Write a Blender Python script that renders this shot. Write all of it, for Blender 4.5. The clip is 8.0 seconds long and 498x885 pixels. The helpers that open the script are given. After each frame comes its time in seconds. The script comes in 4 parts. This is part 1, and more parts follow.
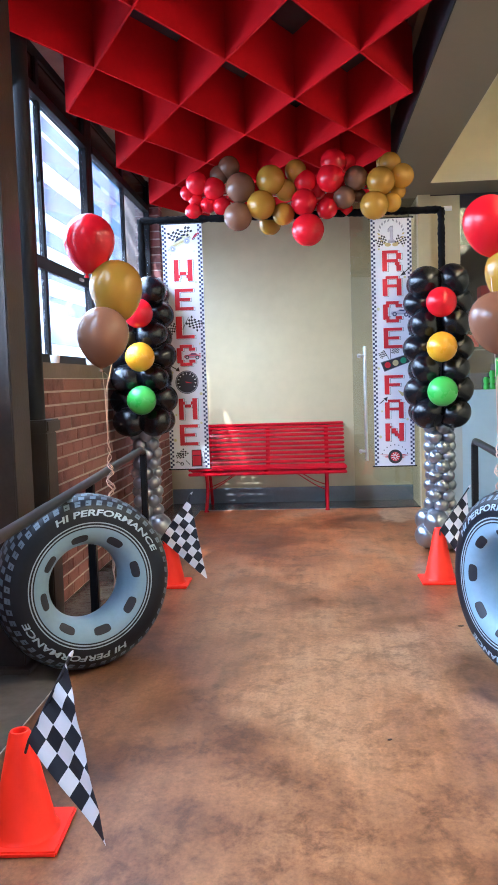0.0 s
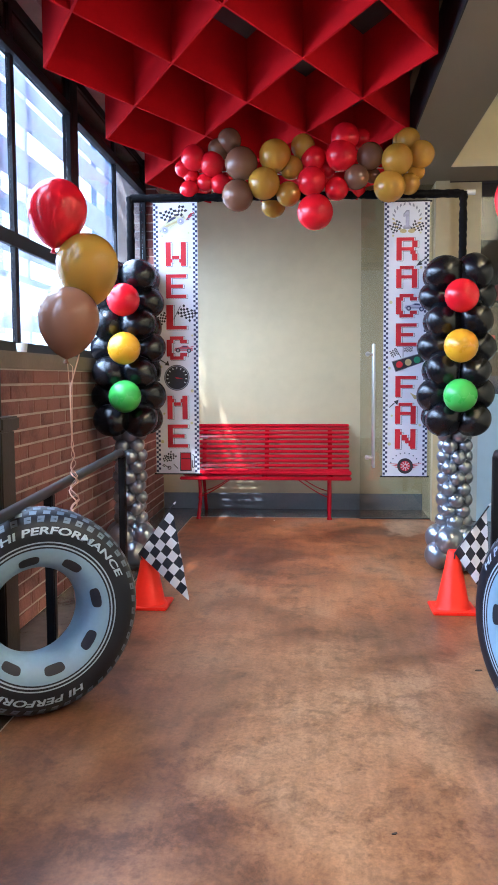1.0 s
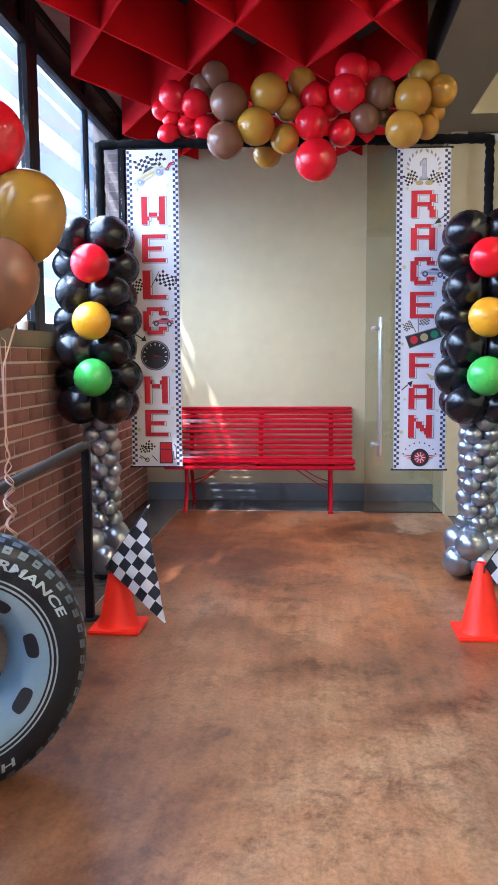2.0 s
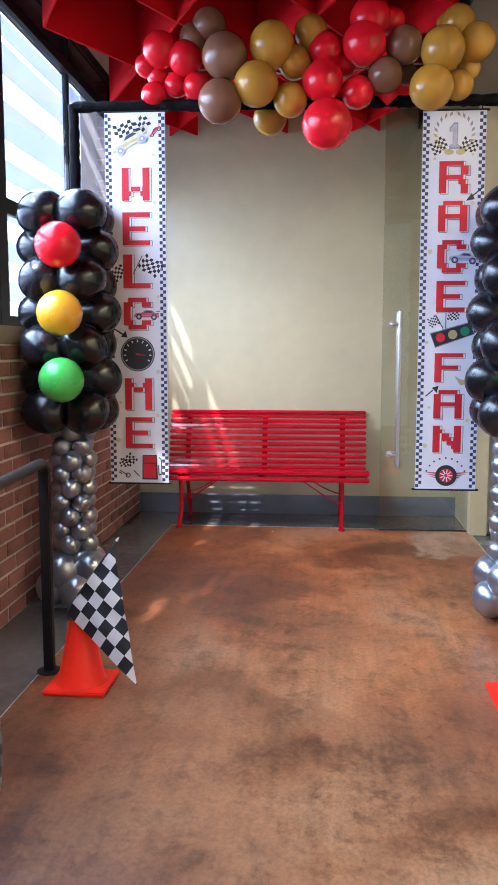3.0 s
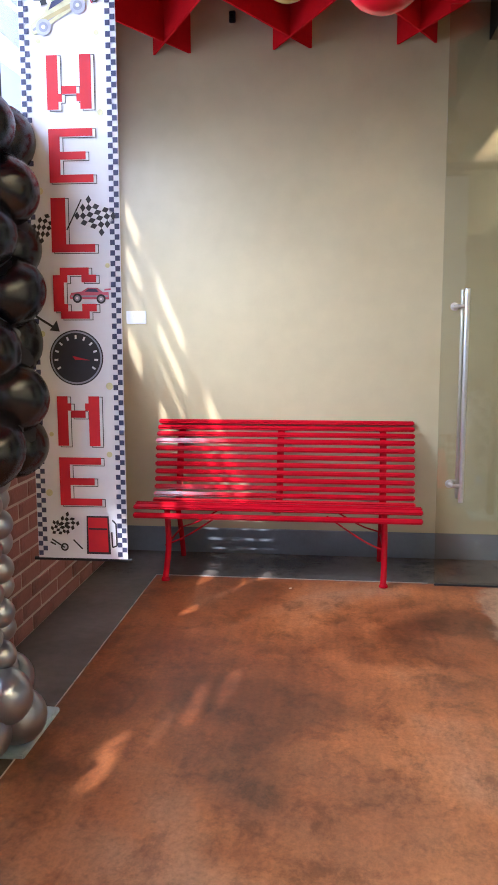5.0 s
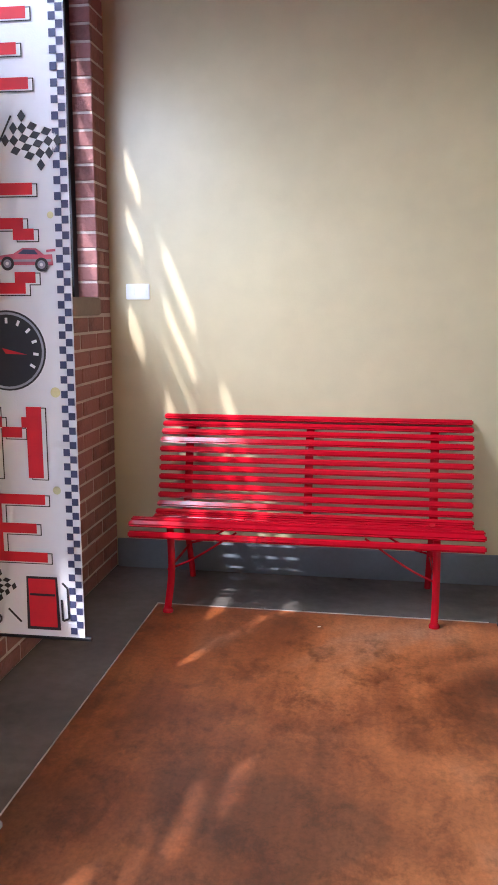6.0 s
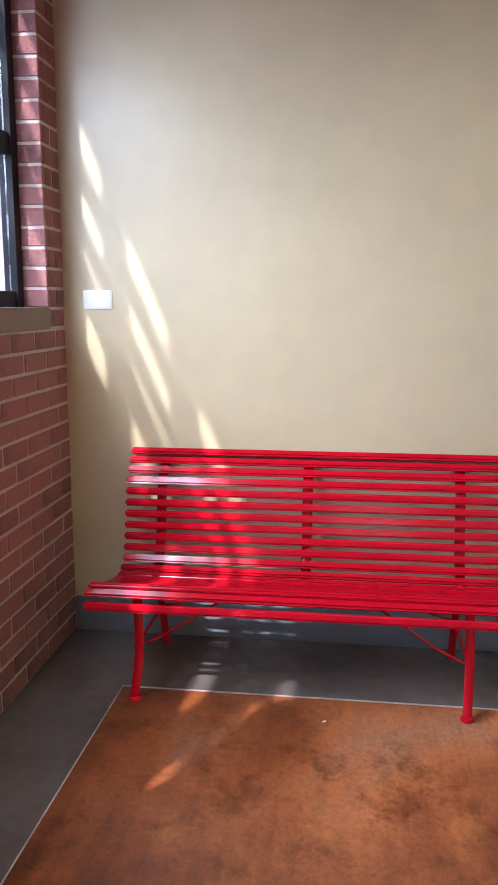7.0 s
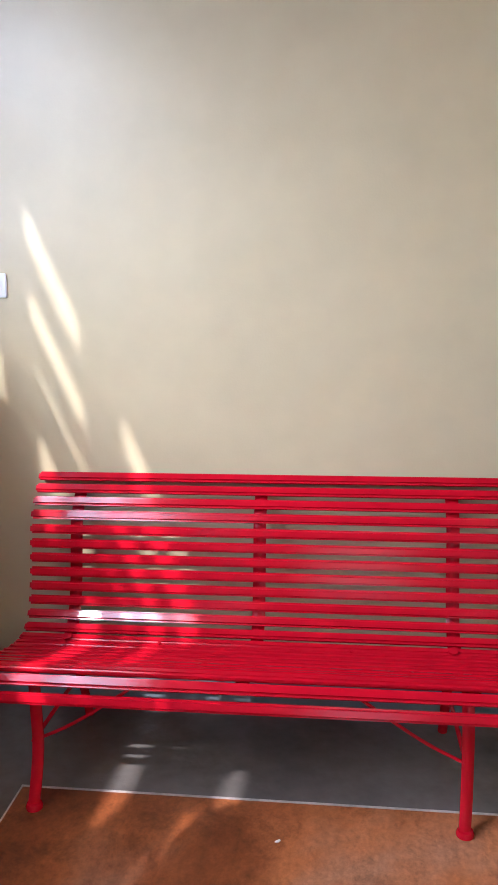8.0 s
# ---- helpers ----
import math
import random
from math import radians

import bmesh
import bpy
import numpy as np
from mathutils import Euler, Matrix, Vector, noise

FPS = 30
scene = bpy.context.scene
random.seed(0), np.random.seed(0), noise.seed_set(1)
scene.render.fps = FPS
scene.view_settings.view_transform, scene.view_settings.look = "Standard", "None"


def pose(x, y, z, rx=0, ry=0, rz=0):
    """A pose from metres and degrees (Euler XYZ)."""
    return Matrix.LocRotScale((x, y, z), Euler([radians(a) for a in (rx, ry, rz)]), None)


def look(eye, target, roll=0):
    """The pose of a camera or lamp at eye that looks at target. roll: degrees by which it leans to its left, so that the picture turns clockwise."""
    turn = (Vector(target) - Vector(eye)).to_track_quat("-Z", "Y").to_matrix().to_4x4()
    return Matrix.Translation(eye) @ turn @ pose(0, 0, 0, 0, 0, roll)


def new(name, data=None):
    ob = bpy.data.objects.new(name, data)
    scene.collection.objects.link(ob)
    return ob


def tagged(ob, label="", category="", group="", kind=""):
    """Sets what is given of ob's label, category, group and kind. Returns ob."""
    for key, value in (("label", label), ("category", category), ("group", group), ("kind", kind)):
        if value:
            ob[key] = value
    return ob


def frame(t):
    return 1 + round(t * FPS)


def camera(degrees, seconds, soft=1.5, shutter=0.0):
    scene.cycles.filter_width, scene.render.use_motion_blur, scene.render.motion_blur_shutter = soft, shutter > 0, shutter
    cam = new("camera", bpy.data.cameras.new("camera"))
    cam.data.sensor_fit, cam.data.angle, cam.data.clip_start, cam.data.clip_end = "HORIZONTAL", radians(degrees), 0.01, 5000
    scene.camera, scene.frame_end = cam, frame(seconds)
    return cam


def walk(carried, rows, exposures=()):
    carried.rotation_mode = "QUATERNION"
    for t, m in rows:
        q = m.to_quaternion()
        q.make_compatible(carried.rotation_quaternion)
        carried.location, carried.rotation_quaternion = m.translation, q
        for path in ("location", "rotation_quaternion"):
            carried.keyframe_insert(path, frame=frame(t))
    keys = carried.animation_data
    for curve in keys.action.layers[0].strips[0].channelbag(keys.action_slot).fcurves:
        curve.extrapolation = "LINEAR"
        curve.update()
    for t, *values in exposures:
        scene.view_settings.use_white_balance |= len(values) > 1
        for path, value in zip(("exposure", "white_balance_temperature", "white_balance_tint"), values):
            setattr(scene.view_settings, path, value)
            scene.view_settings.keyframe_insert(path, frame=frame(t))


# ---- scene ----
cam = camera(34.3, 8.0, soft=1.7)
PATH = [
    (0, (0.061, -0.036, 1.248), (-0.092, 1.952, 1.096), -1.8),
    (0.5, (0.054, 0.212, 1.23), (-0.018, 2.203, 1.061), -0.7),
    (1, (0.091, 0.538, 1.248), (-0.076, 2.525, 1.089), -0.3),
    (1.5, (0.067, 0.916, 1.244), (-0.083, 2.901, 1.049), -0.5),
    (3, (0.088, 1.959, 1.267), (-0.101, 3.938, 1.042), -0.0),
    (3.5, (0.11, 2.313, 1.269), (-0.084, 4.291, 1.038), -0.4),
    (4, (0.08, 2.72, 1.284), (-0.148, 4.694, 1.056), -0.4),
    (4.5, (0.028, 3.082, 1.322), (-0.197, 5.054, 1.076), -0.2),
    (6, (-0.059, 4.279, 1.35), (-0.37, 6.226, 1.014), -0.0),
    (6.5, (-0.069, 4.648, 1.399), (-0.438, 6.581, 1.043), -0.0),
    (7, (-0.195, 4.985, 1.402), (-0.455, 6.938, 1.061), 0.0),
    (7.5, (-0.099, 5.359, 1.426), (-0.333, 7.309, 1.049), -0.5),
    (8, (-0.119, 5.704, 1.428), (-0.351, 7.65, 1.028), -0.8),
]
walk(cam, [(t, look(eye, target, roll)) for t, eye, target, roll in PATH], [(0, 0.92, 5010, 12), (0.6, 0.74, 5020, 13), (3, 0.74, 5170, 16), (4.5, 0.74, 5480, 18), (7, 0.76, 5450, 21), (8, 0.66, 5450, 22)])

# ---- world, sun, large lights ----
world = bpy.data.worlds.new("sky")
scene.world = world
world.use_nodes = True
_n = world.node_tree.nodes
_sky = _n.new("ShaderNodeTexSky")
_sky.sky_type, _sky.sun_disc = "NISHITA", False
SUN_WAY = Vector((0.5, 1.0, -1.173)).normalized()
_sky.sun_elevation = math.asin(-SUN_WAY.z)
_sky.sun_rotation = math.atan2(-SUN_WAY.x, -SUN_WAY.y)
_n["Background"].inputs["Strength"].default_value = 0.15
world.node_tree.links.new(_sky.outputs[0], _n["Background"].inputs["Color"])

sun = new("sun", bpy.data.lights.new("sun", "SUN"))
sun.data.energy, sun.data.angle, sun.data.color = 4.4, radians(0.6), (1.0, 0.94, 0.84)
sun.matrix_world = look((0, 0, 0), SUN_WAY)


def area_lamp(name, eye, target, sx, sy, watts, color, spread=180):
    lamp = new(name, bpy.data.lights.new(name, "AREA"))
    lamp.data.shape, lamp.data.size, lamp.data.size_y = "RECTANGLE", sx, sy
    lamp.data.energy, lamp.data.color = watts, color
    lamp.data.spread = radians(spread)
    lamp.matrix_world = look(eye, target)
    return lamp


# daylight in the window band, added fill behind, and the lamp in the ceiling recess
area_lamp("window_daylight", (-1.70, 3.1, 2.25), (0.4, 3.1, 0.25), 7.3, 1.3, 178, (0.86, 0.94, 1.0), 132)
# the sky glows most round the sun, so the last window sends its light on towards the beige wall
for _y in (5.95, 6.85):
    area_lamp("window_sky_glow", (-1.76, _y, 2.15), (-1.76 + 0.6, _y + 0.75, 1.35), 0.6, 1.1, 10, (0.90, 0.95, 1.0), 98)
# weak fill lamp in an assumed, unseen opening behind the camera
area_lamp("added_rear_fill", (0.15, -3.55, 1.08), (0.15, 2.0, 0.3), 1.45, 2.05, 1.2, (1.0, 0.86, 0.70))
area_lamp("recess_lamp", (1.22, 2.0, 3.45), (2.2, 2.0, 3.25), 4.6, 0.25, 175, (1.0, 0.88, 0.66), 120)

# ---- materials ----


def ramp(nodes, links, fac, stops):
    r = nodes.new("ShaderNodeValToRGB")
    e = r.color_ramp.elements
    e[0].position, e[0].color = stops[0][0], (*stops[0][1], 1)
    e[1].position, e[1].color = stops[-1][0], (*stops[-1][1], 1)
    for p, c in stops[1:-1]:
        k = e.new(p)
        k.color = (*c, 1)
    links.new(fac, r.inputs[0])
    return r.outputs[0]


def material(name, color, rough=0.5, metal=0.0, vary=0.12, scale=6.0, bump=0.0, bscale=60.0, coat=0.0, spec=0.5, object_random=0.0, sheen=0.0):
    """A painted or plain surface with mottling at two scales, rough patches and fine relief."""
    m = bpy.data.materials.new(name)
    m.use_nodes = True
    nt = m.node_tree
    n, l = nt.nodes, nt.links
    b = n["Principled BSDF"]
    tc = n.new("ShaderNodeTexCoord")
    big, fine = n.new("ShaderNodeTexNoise"), n.new("ShaderNodeTexNoise")
    big.inputs["Scale"].default_value, big.inputs["Detail"].default_value = scale, 5
    fine.inputs["Scale"].default_value, fine.inputs["Detail"].default_value = scale * 9, 3
    l.new(tc.outputs["Object"], big.inputs["Vector"])
    l.new(tc.outputs["Object"], fine.inputs["Vector"])
    mix = n.new("ShaderNodeMath")
    mix.operation = "MULTIPLY_ADD"
    l.new(fine.outputs[0], mix.inputs[0])
    mix.inputs[1].default_value = 0.4
    l.new(big.outputs[0], mix.inputs[2])
    fac = mix.outputs[0]
    if object_random:
        oi = n.new("ShaderNodeObjectInfo")
        add = n.new("ShaderNodeMath")
        add.operation = "MULTIPLY_ADD"
        l.new(oi.outputs["Random"], add.inputs[0])
        add.inputs[1].default_value = object_random
        l.new(fac, add.inputs[2])
        fac = add.outputs[0]
    lo = tuple(max(0, c * (1 - vary)) for c in color)
    hi = tuple(min(1, c * (1 + vary)) for c in color)
    top = 1.0 + object_random
    l.new(ramp(n, l, fac, [(0.4 / 1.4, lo), (min(0.99, 0.95 * top / (1 + object_random)), hi)]), b.inputs["Base Color"])
    mr = n.new("ShaderNodeMapRange")
    mr.inputs["To Min"].default_value, mr.inputs["To Max"].default_value = max(0, rough - 0.06), min(1, rough + 0.08)
    l.new(big.outputs[0], mr.inputs[0])
    l.new(mr.outputs[0], b.inputs["Roughness"])
    b.inputs["Metallic"].default_value = metal
    b.inputs["Coat Weight"].default_value = coat
    b.inputs["Coat Roughness"].default_value = 0.08
    b.inputs["Specular IOR Level"].default_value = spec
    b.inputs["Sheen Weight"].default_value = sheen
    if bump:
        bn, bp = n.new("ShaderNodeTexNoise"), n.new("ShaderNodeBump")
        bn.inputs["Scale"].default_value, bn.inputs["Detail"].default_value = bscale, 4
        bp.inputs["Strength"].default_value, bp.inputs["Distance"].default_value = bump, 0.01
        l.new(tc.outputs["Object"], bn.inputs["Vector"])
        l.new(bn.outputs[0], bp.inputs["Height"])
        l.new(bp.outputs[0], b.inputs["Normal"])
    return m


def stained_concrete():
    """Acid-stained floor: rust, tan and brown clouds, darker patches, a browner brick side, scuffs."""
    m = bpy.data.materials.new("stained_concrete")
    m.use_nodes = True
    n, l = m.node_tree.nodes, m.node_tree.links
    b = n["Principled BSDF"]
    tc = n.new("ShaderNodeTexCoord")
    mp = n.new("ShaderNodeMapping")
    mp.inputs["Scale"].default_value = (1.0, 0.8, 1.0)
    mp.inputs["Location"].default_value = (3.1, 1.7, 0.4)
    l.new(tc.outputs["Object"], mp.inputs[0])

    def cloud(scale, detail, rough, dist=0.0):
        t = n.new("ShaderNodeTexNoise")
        t.inputs["Scale"].default_value, t.inputs["Detail"].default_value = scale, detail
        t.inputs["Roughness"].default_value, t.inputs["Distortion"].default_value = rough, dist
        l.new(mp.outputs[0], t.inputs["Vector"])
        return t.outputs[0]

    def blend(mode, fac, one, two):
        mx = n.new("ShaderNodeMix")
        mx.data_type, mx.blend_type = "RGBA", mode
        if isinstance(fac, float):
            mx.inputs[0].default_value = fac
        else:
            l.new(fac, mx.inputs[0])
        l.new(one, mx.inputs[6])
        l.new(two, mx.inputs[7])
        return mx.outputs[2]

    rust = ramp(n, l, cloud(1.3, 7, 0.58, 0.45), [(0.34, (0.21, 0.064, 0.023)), (0.44, (0.37, 0.108, 0.033)), (0.53, (0.55, 0.18, 0.053)), (0.66, (0.52, 0.255, 0.135))])
    tan = ramp(n, l, cloud(1.2, 7, 0.60, 0.45), [(0.34, (0.15, 0.066, 0.030)), (0.43, (0.27, 0.124, 0.056)), (0.52, (0.375, 0.185, 0.085)), (0.66, (0.43, 0.25, 0.13))])
    # the stain was laid redder towards the bench
    sep, add, mr0 = n.new("ShaderNodeSeparateXYZ"), n.new("ShaderNodeMath"), n.new("ShaderNodeMapRange")
    l.new(tc.outputs["Object"], sep.inputs[0])
    add.operation = "MULTIPLY_ADD"
    l.new(cloud(0.8, 4, 0.55), add.inputs[0])
    add.inputs[1].default_value = 4.0
    l.new(sep.outputs["Y"], add.inputs[2])
    mr0.inputs["From Min"].default_value, mr0.inputs["From Max"].default_value = 5.8, 8.6
    l.new(add.outputs[0], mr0.inputs[0])
    col = blend("MIX", mr0.outputs[0], tan, rust)
    dark = ramp(n, l, cloud(1.7, 6, 0.55, 0.5), [(0.33, (0.55, 0.46, 0.40)), (0.41, (0.82, 0.76, 0.71)), (0.47, (1.0, 1.0, 1.0)), (0.72, (1.0, 0.98, 0.96))])
    grain = ramp(n, l, cloud(60, 8, 0.8), [(0.34, (0.58, 0.55, 0.52)), (0.60, (1, 1, 1))])
    scuff = ramp(n, l, cloud(7, 10, 0.76, 0.3), [(0.38, (0.52, 0.46, 0.42)), (0.51, (1, 1, 1))])
    # browner and darker along the brick side, with a noisy edge
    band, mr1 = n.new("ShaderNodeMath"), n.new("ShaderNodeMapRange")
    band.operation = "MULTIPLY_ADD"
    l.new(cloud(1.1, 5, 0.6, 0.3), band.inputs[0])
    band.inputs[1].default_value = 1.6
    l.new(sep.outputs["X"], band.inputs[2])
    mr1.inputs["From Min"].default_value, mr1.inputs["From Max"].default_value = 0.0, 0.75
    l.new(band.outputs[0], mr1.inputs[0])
    brick_side_brown = ramp(n, l, mr1.outputs[0], [(0.0, (0.66, 0.58, 0.52)), (1.0, (1, 1, 1))])
    spots = ramp(n, l, cloud(17, 2, 0.5), [(0.19, (0.45, 0.40, 0.38)), (0.25, (1, 1, 1))])
    brush = n.new("ShaderNodeTexNoise")
    bm_ = n.new("ShaderNodeMapping")
    bm_.inputs["Scale"].default_value = (22, 1.6, 1)
    brush.inputs["Scale"].default_value, brush.inputs["Detail"].default_value = 1.0, 4
    l.new(tc.outputs["Object"], bm_.inputs[0])
    l.new(bm_.outputs[0], brush.inputs["Vector"])
    streak = ramp(n, l, brush.outputs[0], [(0.35, (0.80, 0.79, 0.78)), (0.62, (1, 1, 1))])
    # pale worn patch by the glass, rubbed down to the bare concrete
    way, gone = n.new("ShaderNodeVectorMath"), n.new("ShaderNodeMath")
    way.operation, gone.operation = "DISTANCE", "MULTIPLY_ADD"
    way.inputs[1].default_value = (0.95, 7.28, 0.0)
    l.new(tc.outputs["Object"], way.inputs[0])
    l.new(cloud(2.6, 7, 0.6), gone.inputs[0])
    gone.inputs[1].default_value = 0.7
    l.new(way.outputs["Value"], gone.inputs[2])
    worn, bare = n.new("ShaderNodeMapRange"), n.new("ShaderNodeRGB")
    worn.inputs["From Min"].default_value, worn.inputs["From Max"].default_value = 0.74, 0.70
    worn.inputs["To Max"].default_value = 0.7
    l.new(gone.outputs[0], worn.inputs[0])
    bare.outputs[0].default_value = (0.52, 0.33, 0.20, 1)
    col = blend("MIX", worn.outputs[0], col, bare.outputs[0])
    for layer in (dark, brick_side_brown, grain, scuff, spots, streak):
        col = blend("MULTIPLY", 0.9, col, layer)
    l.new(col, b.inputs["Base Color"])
    mr = n.new("ShaderNodeMapRange")
    mr.inputs["To Min"].default_value, mr.inputs["To Max"].default_value = 0.26, 0.5
    l.new(cloud(3.0, 5, 0.6), mr.inputs[0])
    l.new(mr.outputs[0], b.inputs["Roughness"])
    bp = n.new("ShaderNodeBump")
    bp.inputs["Strength"].default_value, bp.inputs["Distance"].default_value = 0.15, 0.006
    l.new(cloud(22, 5, 0.65), bp.inputs["Height"])
    l.new(bp.outputs[0], b.inputs["Normal"])
    return m


def glass_material(name, tint, gloss=0.04):
    m = bpy.data.materials.new(name)
    m.use_nodes = True
    n, l = m.node_tree.nodes, m.node_tree.links
    n.remove(n["Principled BSDF"])
    t, g, f, mx = n.new("ShaderNodeBsdfTransparent"), n.new("ShaderNodeBsdfGlossy"), n.new("ShaderNodeLayerWeight"), n.new("ShaderNodeMixShader")
    t.inputs[0].default_value = (*tint, 1)
    g.inputs["Roughness"].default_value = gloss
    f.inputs["Blend"].default_value = 0.5
    pw, sc = n.new("ShaderNodeMath"), n.new("ShaderNodeMath")
    pw.operation, sc.operation = "POWER", "MULTIPLY_ADD"
    pw.inputs[1].default_value, sc.inputs[1].default_value, sc.inputs[2].default_value = 5.0, 0.9, 0.075
    l.new(f.outputs["Facing"], pw.inputs[0])
    l.new(pw.outputs[0], sc.inputs[0])
    l.new(sc.outputs[0], mx.inputs[0])
    l.new(t.outputs[0], mx.inputs[1])
    l.new(g.outputs[0], mx.inputs[2])
    l.new(mx.outputs[0], n["Material Output"].inputs["Surface"])
    return m


def balloon_material(name, color, rough=0.27, metal=0.0, sss=0.12, coat=0.12, spec=0.5):
    m = material(name, color, rough, metal, vary=0.02, scale=2, coat=coat, spec=spec)
    b = m.node_tree.nodes["Principled BSDF"]
    b.inputs["Subsurface Weight"].default_value = sss
    b.inputs["Subsurface Radius"].default_value = (0.02, 0.01, 0.01)
    b.inputs["Subsurface Scale"].default_value = 0.5
    return m


M_FLOOR = stained_concrete()
M_GREY = material("grey_concrete", (0.115, 0.100, 0.085), 0.2, vary=0.45, scale=2.2, bump=0.12, bscale=40)
M_GREYBASE = material("grey_base_paint", (0.17, 0.19, 0.21), 0.16, vary=0.18, scale=4)
M_EDGE = material("pale_edge_sealant", (0.36, 0.32, 0.28), 0.5, vary=0.7, scale=9)
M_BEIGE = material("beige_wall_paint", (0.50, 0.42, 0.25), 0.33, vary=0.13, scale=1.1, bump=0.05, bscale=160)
# wall beige again: darkened as the soffit's shade, lightened as the recess's light
M_SOFFIT_SHADED = material("beige_soffit_shaded", (0.20, 0.155, 0.090), 0.6, vary=0.06, scale=1.5, bump=0.04, bscale=150)
M_RECESS_LIT = material("beige_recess_lit", (0.72, 0.64, 0.45), 0.6, vary=0.06, scale=1.5)
M_BRICK = material("red_brick", (0.150, 0.062, 0.055), 0.8, vary=0.8, scale=7, bump=0.6, bscale=60, object_random=0.55)
M_MORTAR = material("mortar", (0.48, 0.40, 0.36), 0.9, vary=0.2, scale=9, bump=0.4, bscale=90)
M_SILL = material("cast_sill", (0.20, 0.155, 0.125), 0.75, vary=0.22, scale=5, bump=0.25, bscale=60)
M_BLACKMETAL = material("black_painted_steel", (0.010, 0.010, 0.012), 0.55, spec=0.25, vary=0.3, scale=8, bump=0.05, bscale=90)
M_RUSTMETAL = material("dark_brown_steel", (0.035, 0.026, 0.022), 0.55, vary=0.4, scale=7, bump=0.1, bscale=60)
M_RAIL = material("worn_grey_steel_rail", (0.032, 0.031, 0.032), 0.42, metal=0.4, vary=0.3, scale=12)
M_FELT = material("red_acoustic_felt", (0.62, 0.003, 0.006), 0.9, vary=0.1, scale=5, bump=0.12, bscale=240, spec=0.15)
M_DARKCEIL = material("dark_ceiling", (0.045, 0.025, 0.024), 0.8, vary=0.2, scale=3)
M_FABRIC = material("black_fabric_sleeve", (0.006, 0.006, 0.007), 0.9, spec=0.12, vary=0.3, scale=20, bump=0.6, bscale=50)
M_BENCH = material("glossy_red_paint", (0.46, 0.004, 0.013), 0.13, vary=0.1, scale=9, coat=0.0, spec=0.4)
M_CHROME = material("brushed_steel", (0.75, 0.75, 0.74), 0.34, metal=1.0, vary=0.08, scale=20)
M_WHITEPL = material("white_plastic", (0.80, 0.79, 0.75), 0.4, vary=0.04, scale=10)
M_CONE = material("orange_cone_plastic", (1.0, 0.026, 0.004), 0.42, spec=0.3, vary=0.06, scale=6, bump=0.05, bscale=30)
M_BANNER = material("banner_cloth", (0.80, 0.81, 0.88), 0.6, vary=0.04, scale=5, bump=0.08, bscale=300)
M_PRINTRED = material("print_red", (0.56, 0.012, 0.025), 0.6, vary=0.08, scale=20)
M_PRINTNAVY = material("print_navy", (0.045, 0.05, 0.12), 0.6, vary=0.15, scale=30)
M_PRINTBLACK = material("print_black", (0.02, 0.02, 0.028), 0.55, vary=0.2, scale=30)
M_PRINTWHITE = material("print_white", (0.80, 0.80, 0.84), 0.6, vary=0.03, scale=20)
M_PRINTGOLD = material("print_gold", (0.50, 0.42, 0.20), 0.6, vary=0.2, scale=30)
M_PRINTGREY = material("print_grey", (0.30, 0.31, 0.38), 0.6, vary=0.25, scale=40)
M_PRINTLILAC = material("print_lilac", (0.47, 0.47, 0.60), 0.6, vary=0.25, scale=40)
M_PRINTROSE = material("print_rose", (0.50, 0.10, 0.16), 0.6, vary=0.3, scale=40)
M_PRINTPALE = material("print_pale_yellow", (0.62, 0.60, 0.36), 0.6, vary=0.2, scale=40)
M_PRINTGREEN = material("print_green", (0.03, 0.24, 0.12), 0.6, vary=0.15, scale=40)
M_BAL_BLACK = balloon_material("black_latex", (0.005, 0.0055, 0.008), 0.25, sss=0.0, coat=0.0, spec=0.6)
M_BAL_RED = balloon_material("red_latex", (0.70, 0.008, 0.018), 0.22, coat=0.05, spec=0.4)
M_BAL_GOLD = balloon_material("mustard_latex", (0.44, 0.235, 0.025), 0.22, coat=0.05, spec=0.4)
M_BAL_YEL = balloon_material("yellow_latex", (0.84, 0.42, 0.012))
M_BAL_GREEN = balloon_material("green_latex", (0.10, 0.52, 0.085))
M_BAL_BROWN = balloon_material("brown_latex", (0.235, 0.105, 0.058), 0.22, coat=0.05, spec=0.4)
M_BAL_TAUPE = balloon_material("taupe_latex", (0.20, 0.095, 0.055), 0.22, coat=0.05, spec=0.4)
M_BAL_SILVER = balloon_material("chrome_silver_latex", (0.35, 0.38, 0.43), 0.30, metal=0.88, sss=0.0)
M_TYRE = material("black_vinyl", (0.008, 0.010, 0.016), 0.40, vary=0.3, scale=7, bump=0.10, bscale=14, spec=0.35)
M_TYREGREY = material("blue_grey_vinyl", (0.25, 0.37, 0.49), 0.46, vary=0.14, scale=6, bump=0.10, bscale=14)
M_TYRETREAD = material("tread_print_vinyl", (0.12, 0.16, 0.21), 0.36, vary=0.25, scale=14)
M_TYREPRINT = material("pale_tyre_print", (0.38, 0.46, 0.54), 0.4, vary=0.2, scale=20)
M_RIBBON = material("curling_ribbon", (0.72, 0.50, 0.42), 0.3, metal=0.3, vary=0.1, scale=20)
M_BLUE = material("pale_blue_wall", (0.40, 0.53, 0.60), 0.5, vary=0.08, scale=2.0)
M_PALEGREY = material("pale_grey_wall", (0.40, 0.43, 0.41), 0.5, vary=0.07, scale=2.0)
M_FACADE_GLOW = material("outside_facade_glow", (0.62, 0.62, 0.66), 0.8, vary=0.15, scale=1.0)
M_SUN_BLOCKER = material("sun_blocker_panel", (0.55, 0.54, 0.58), 0.8, vary=0.12, scale=2.0)
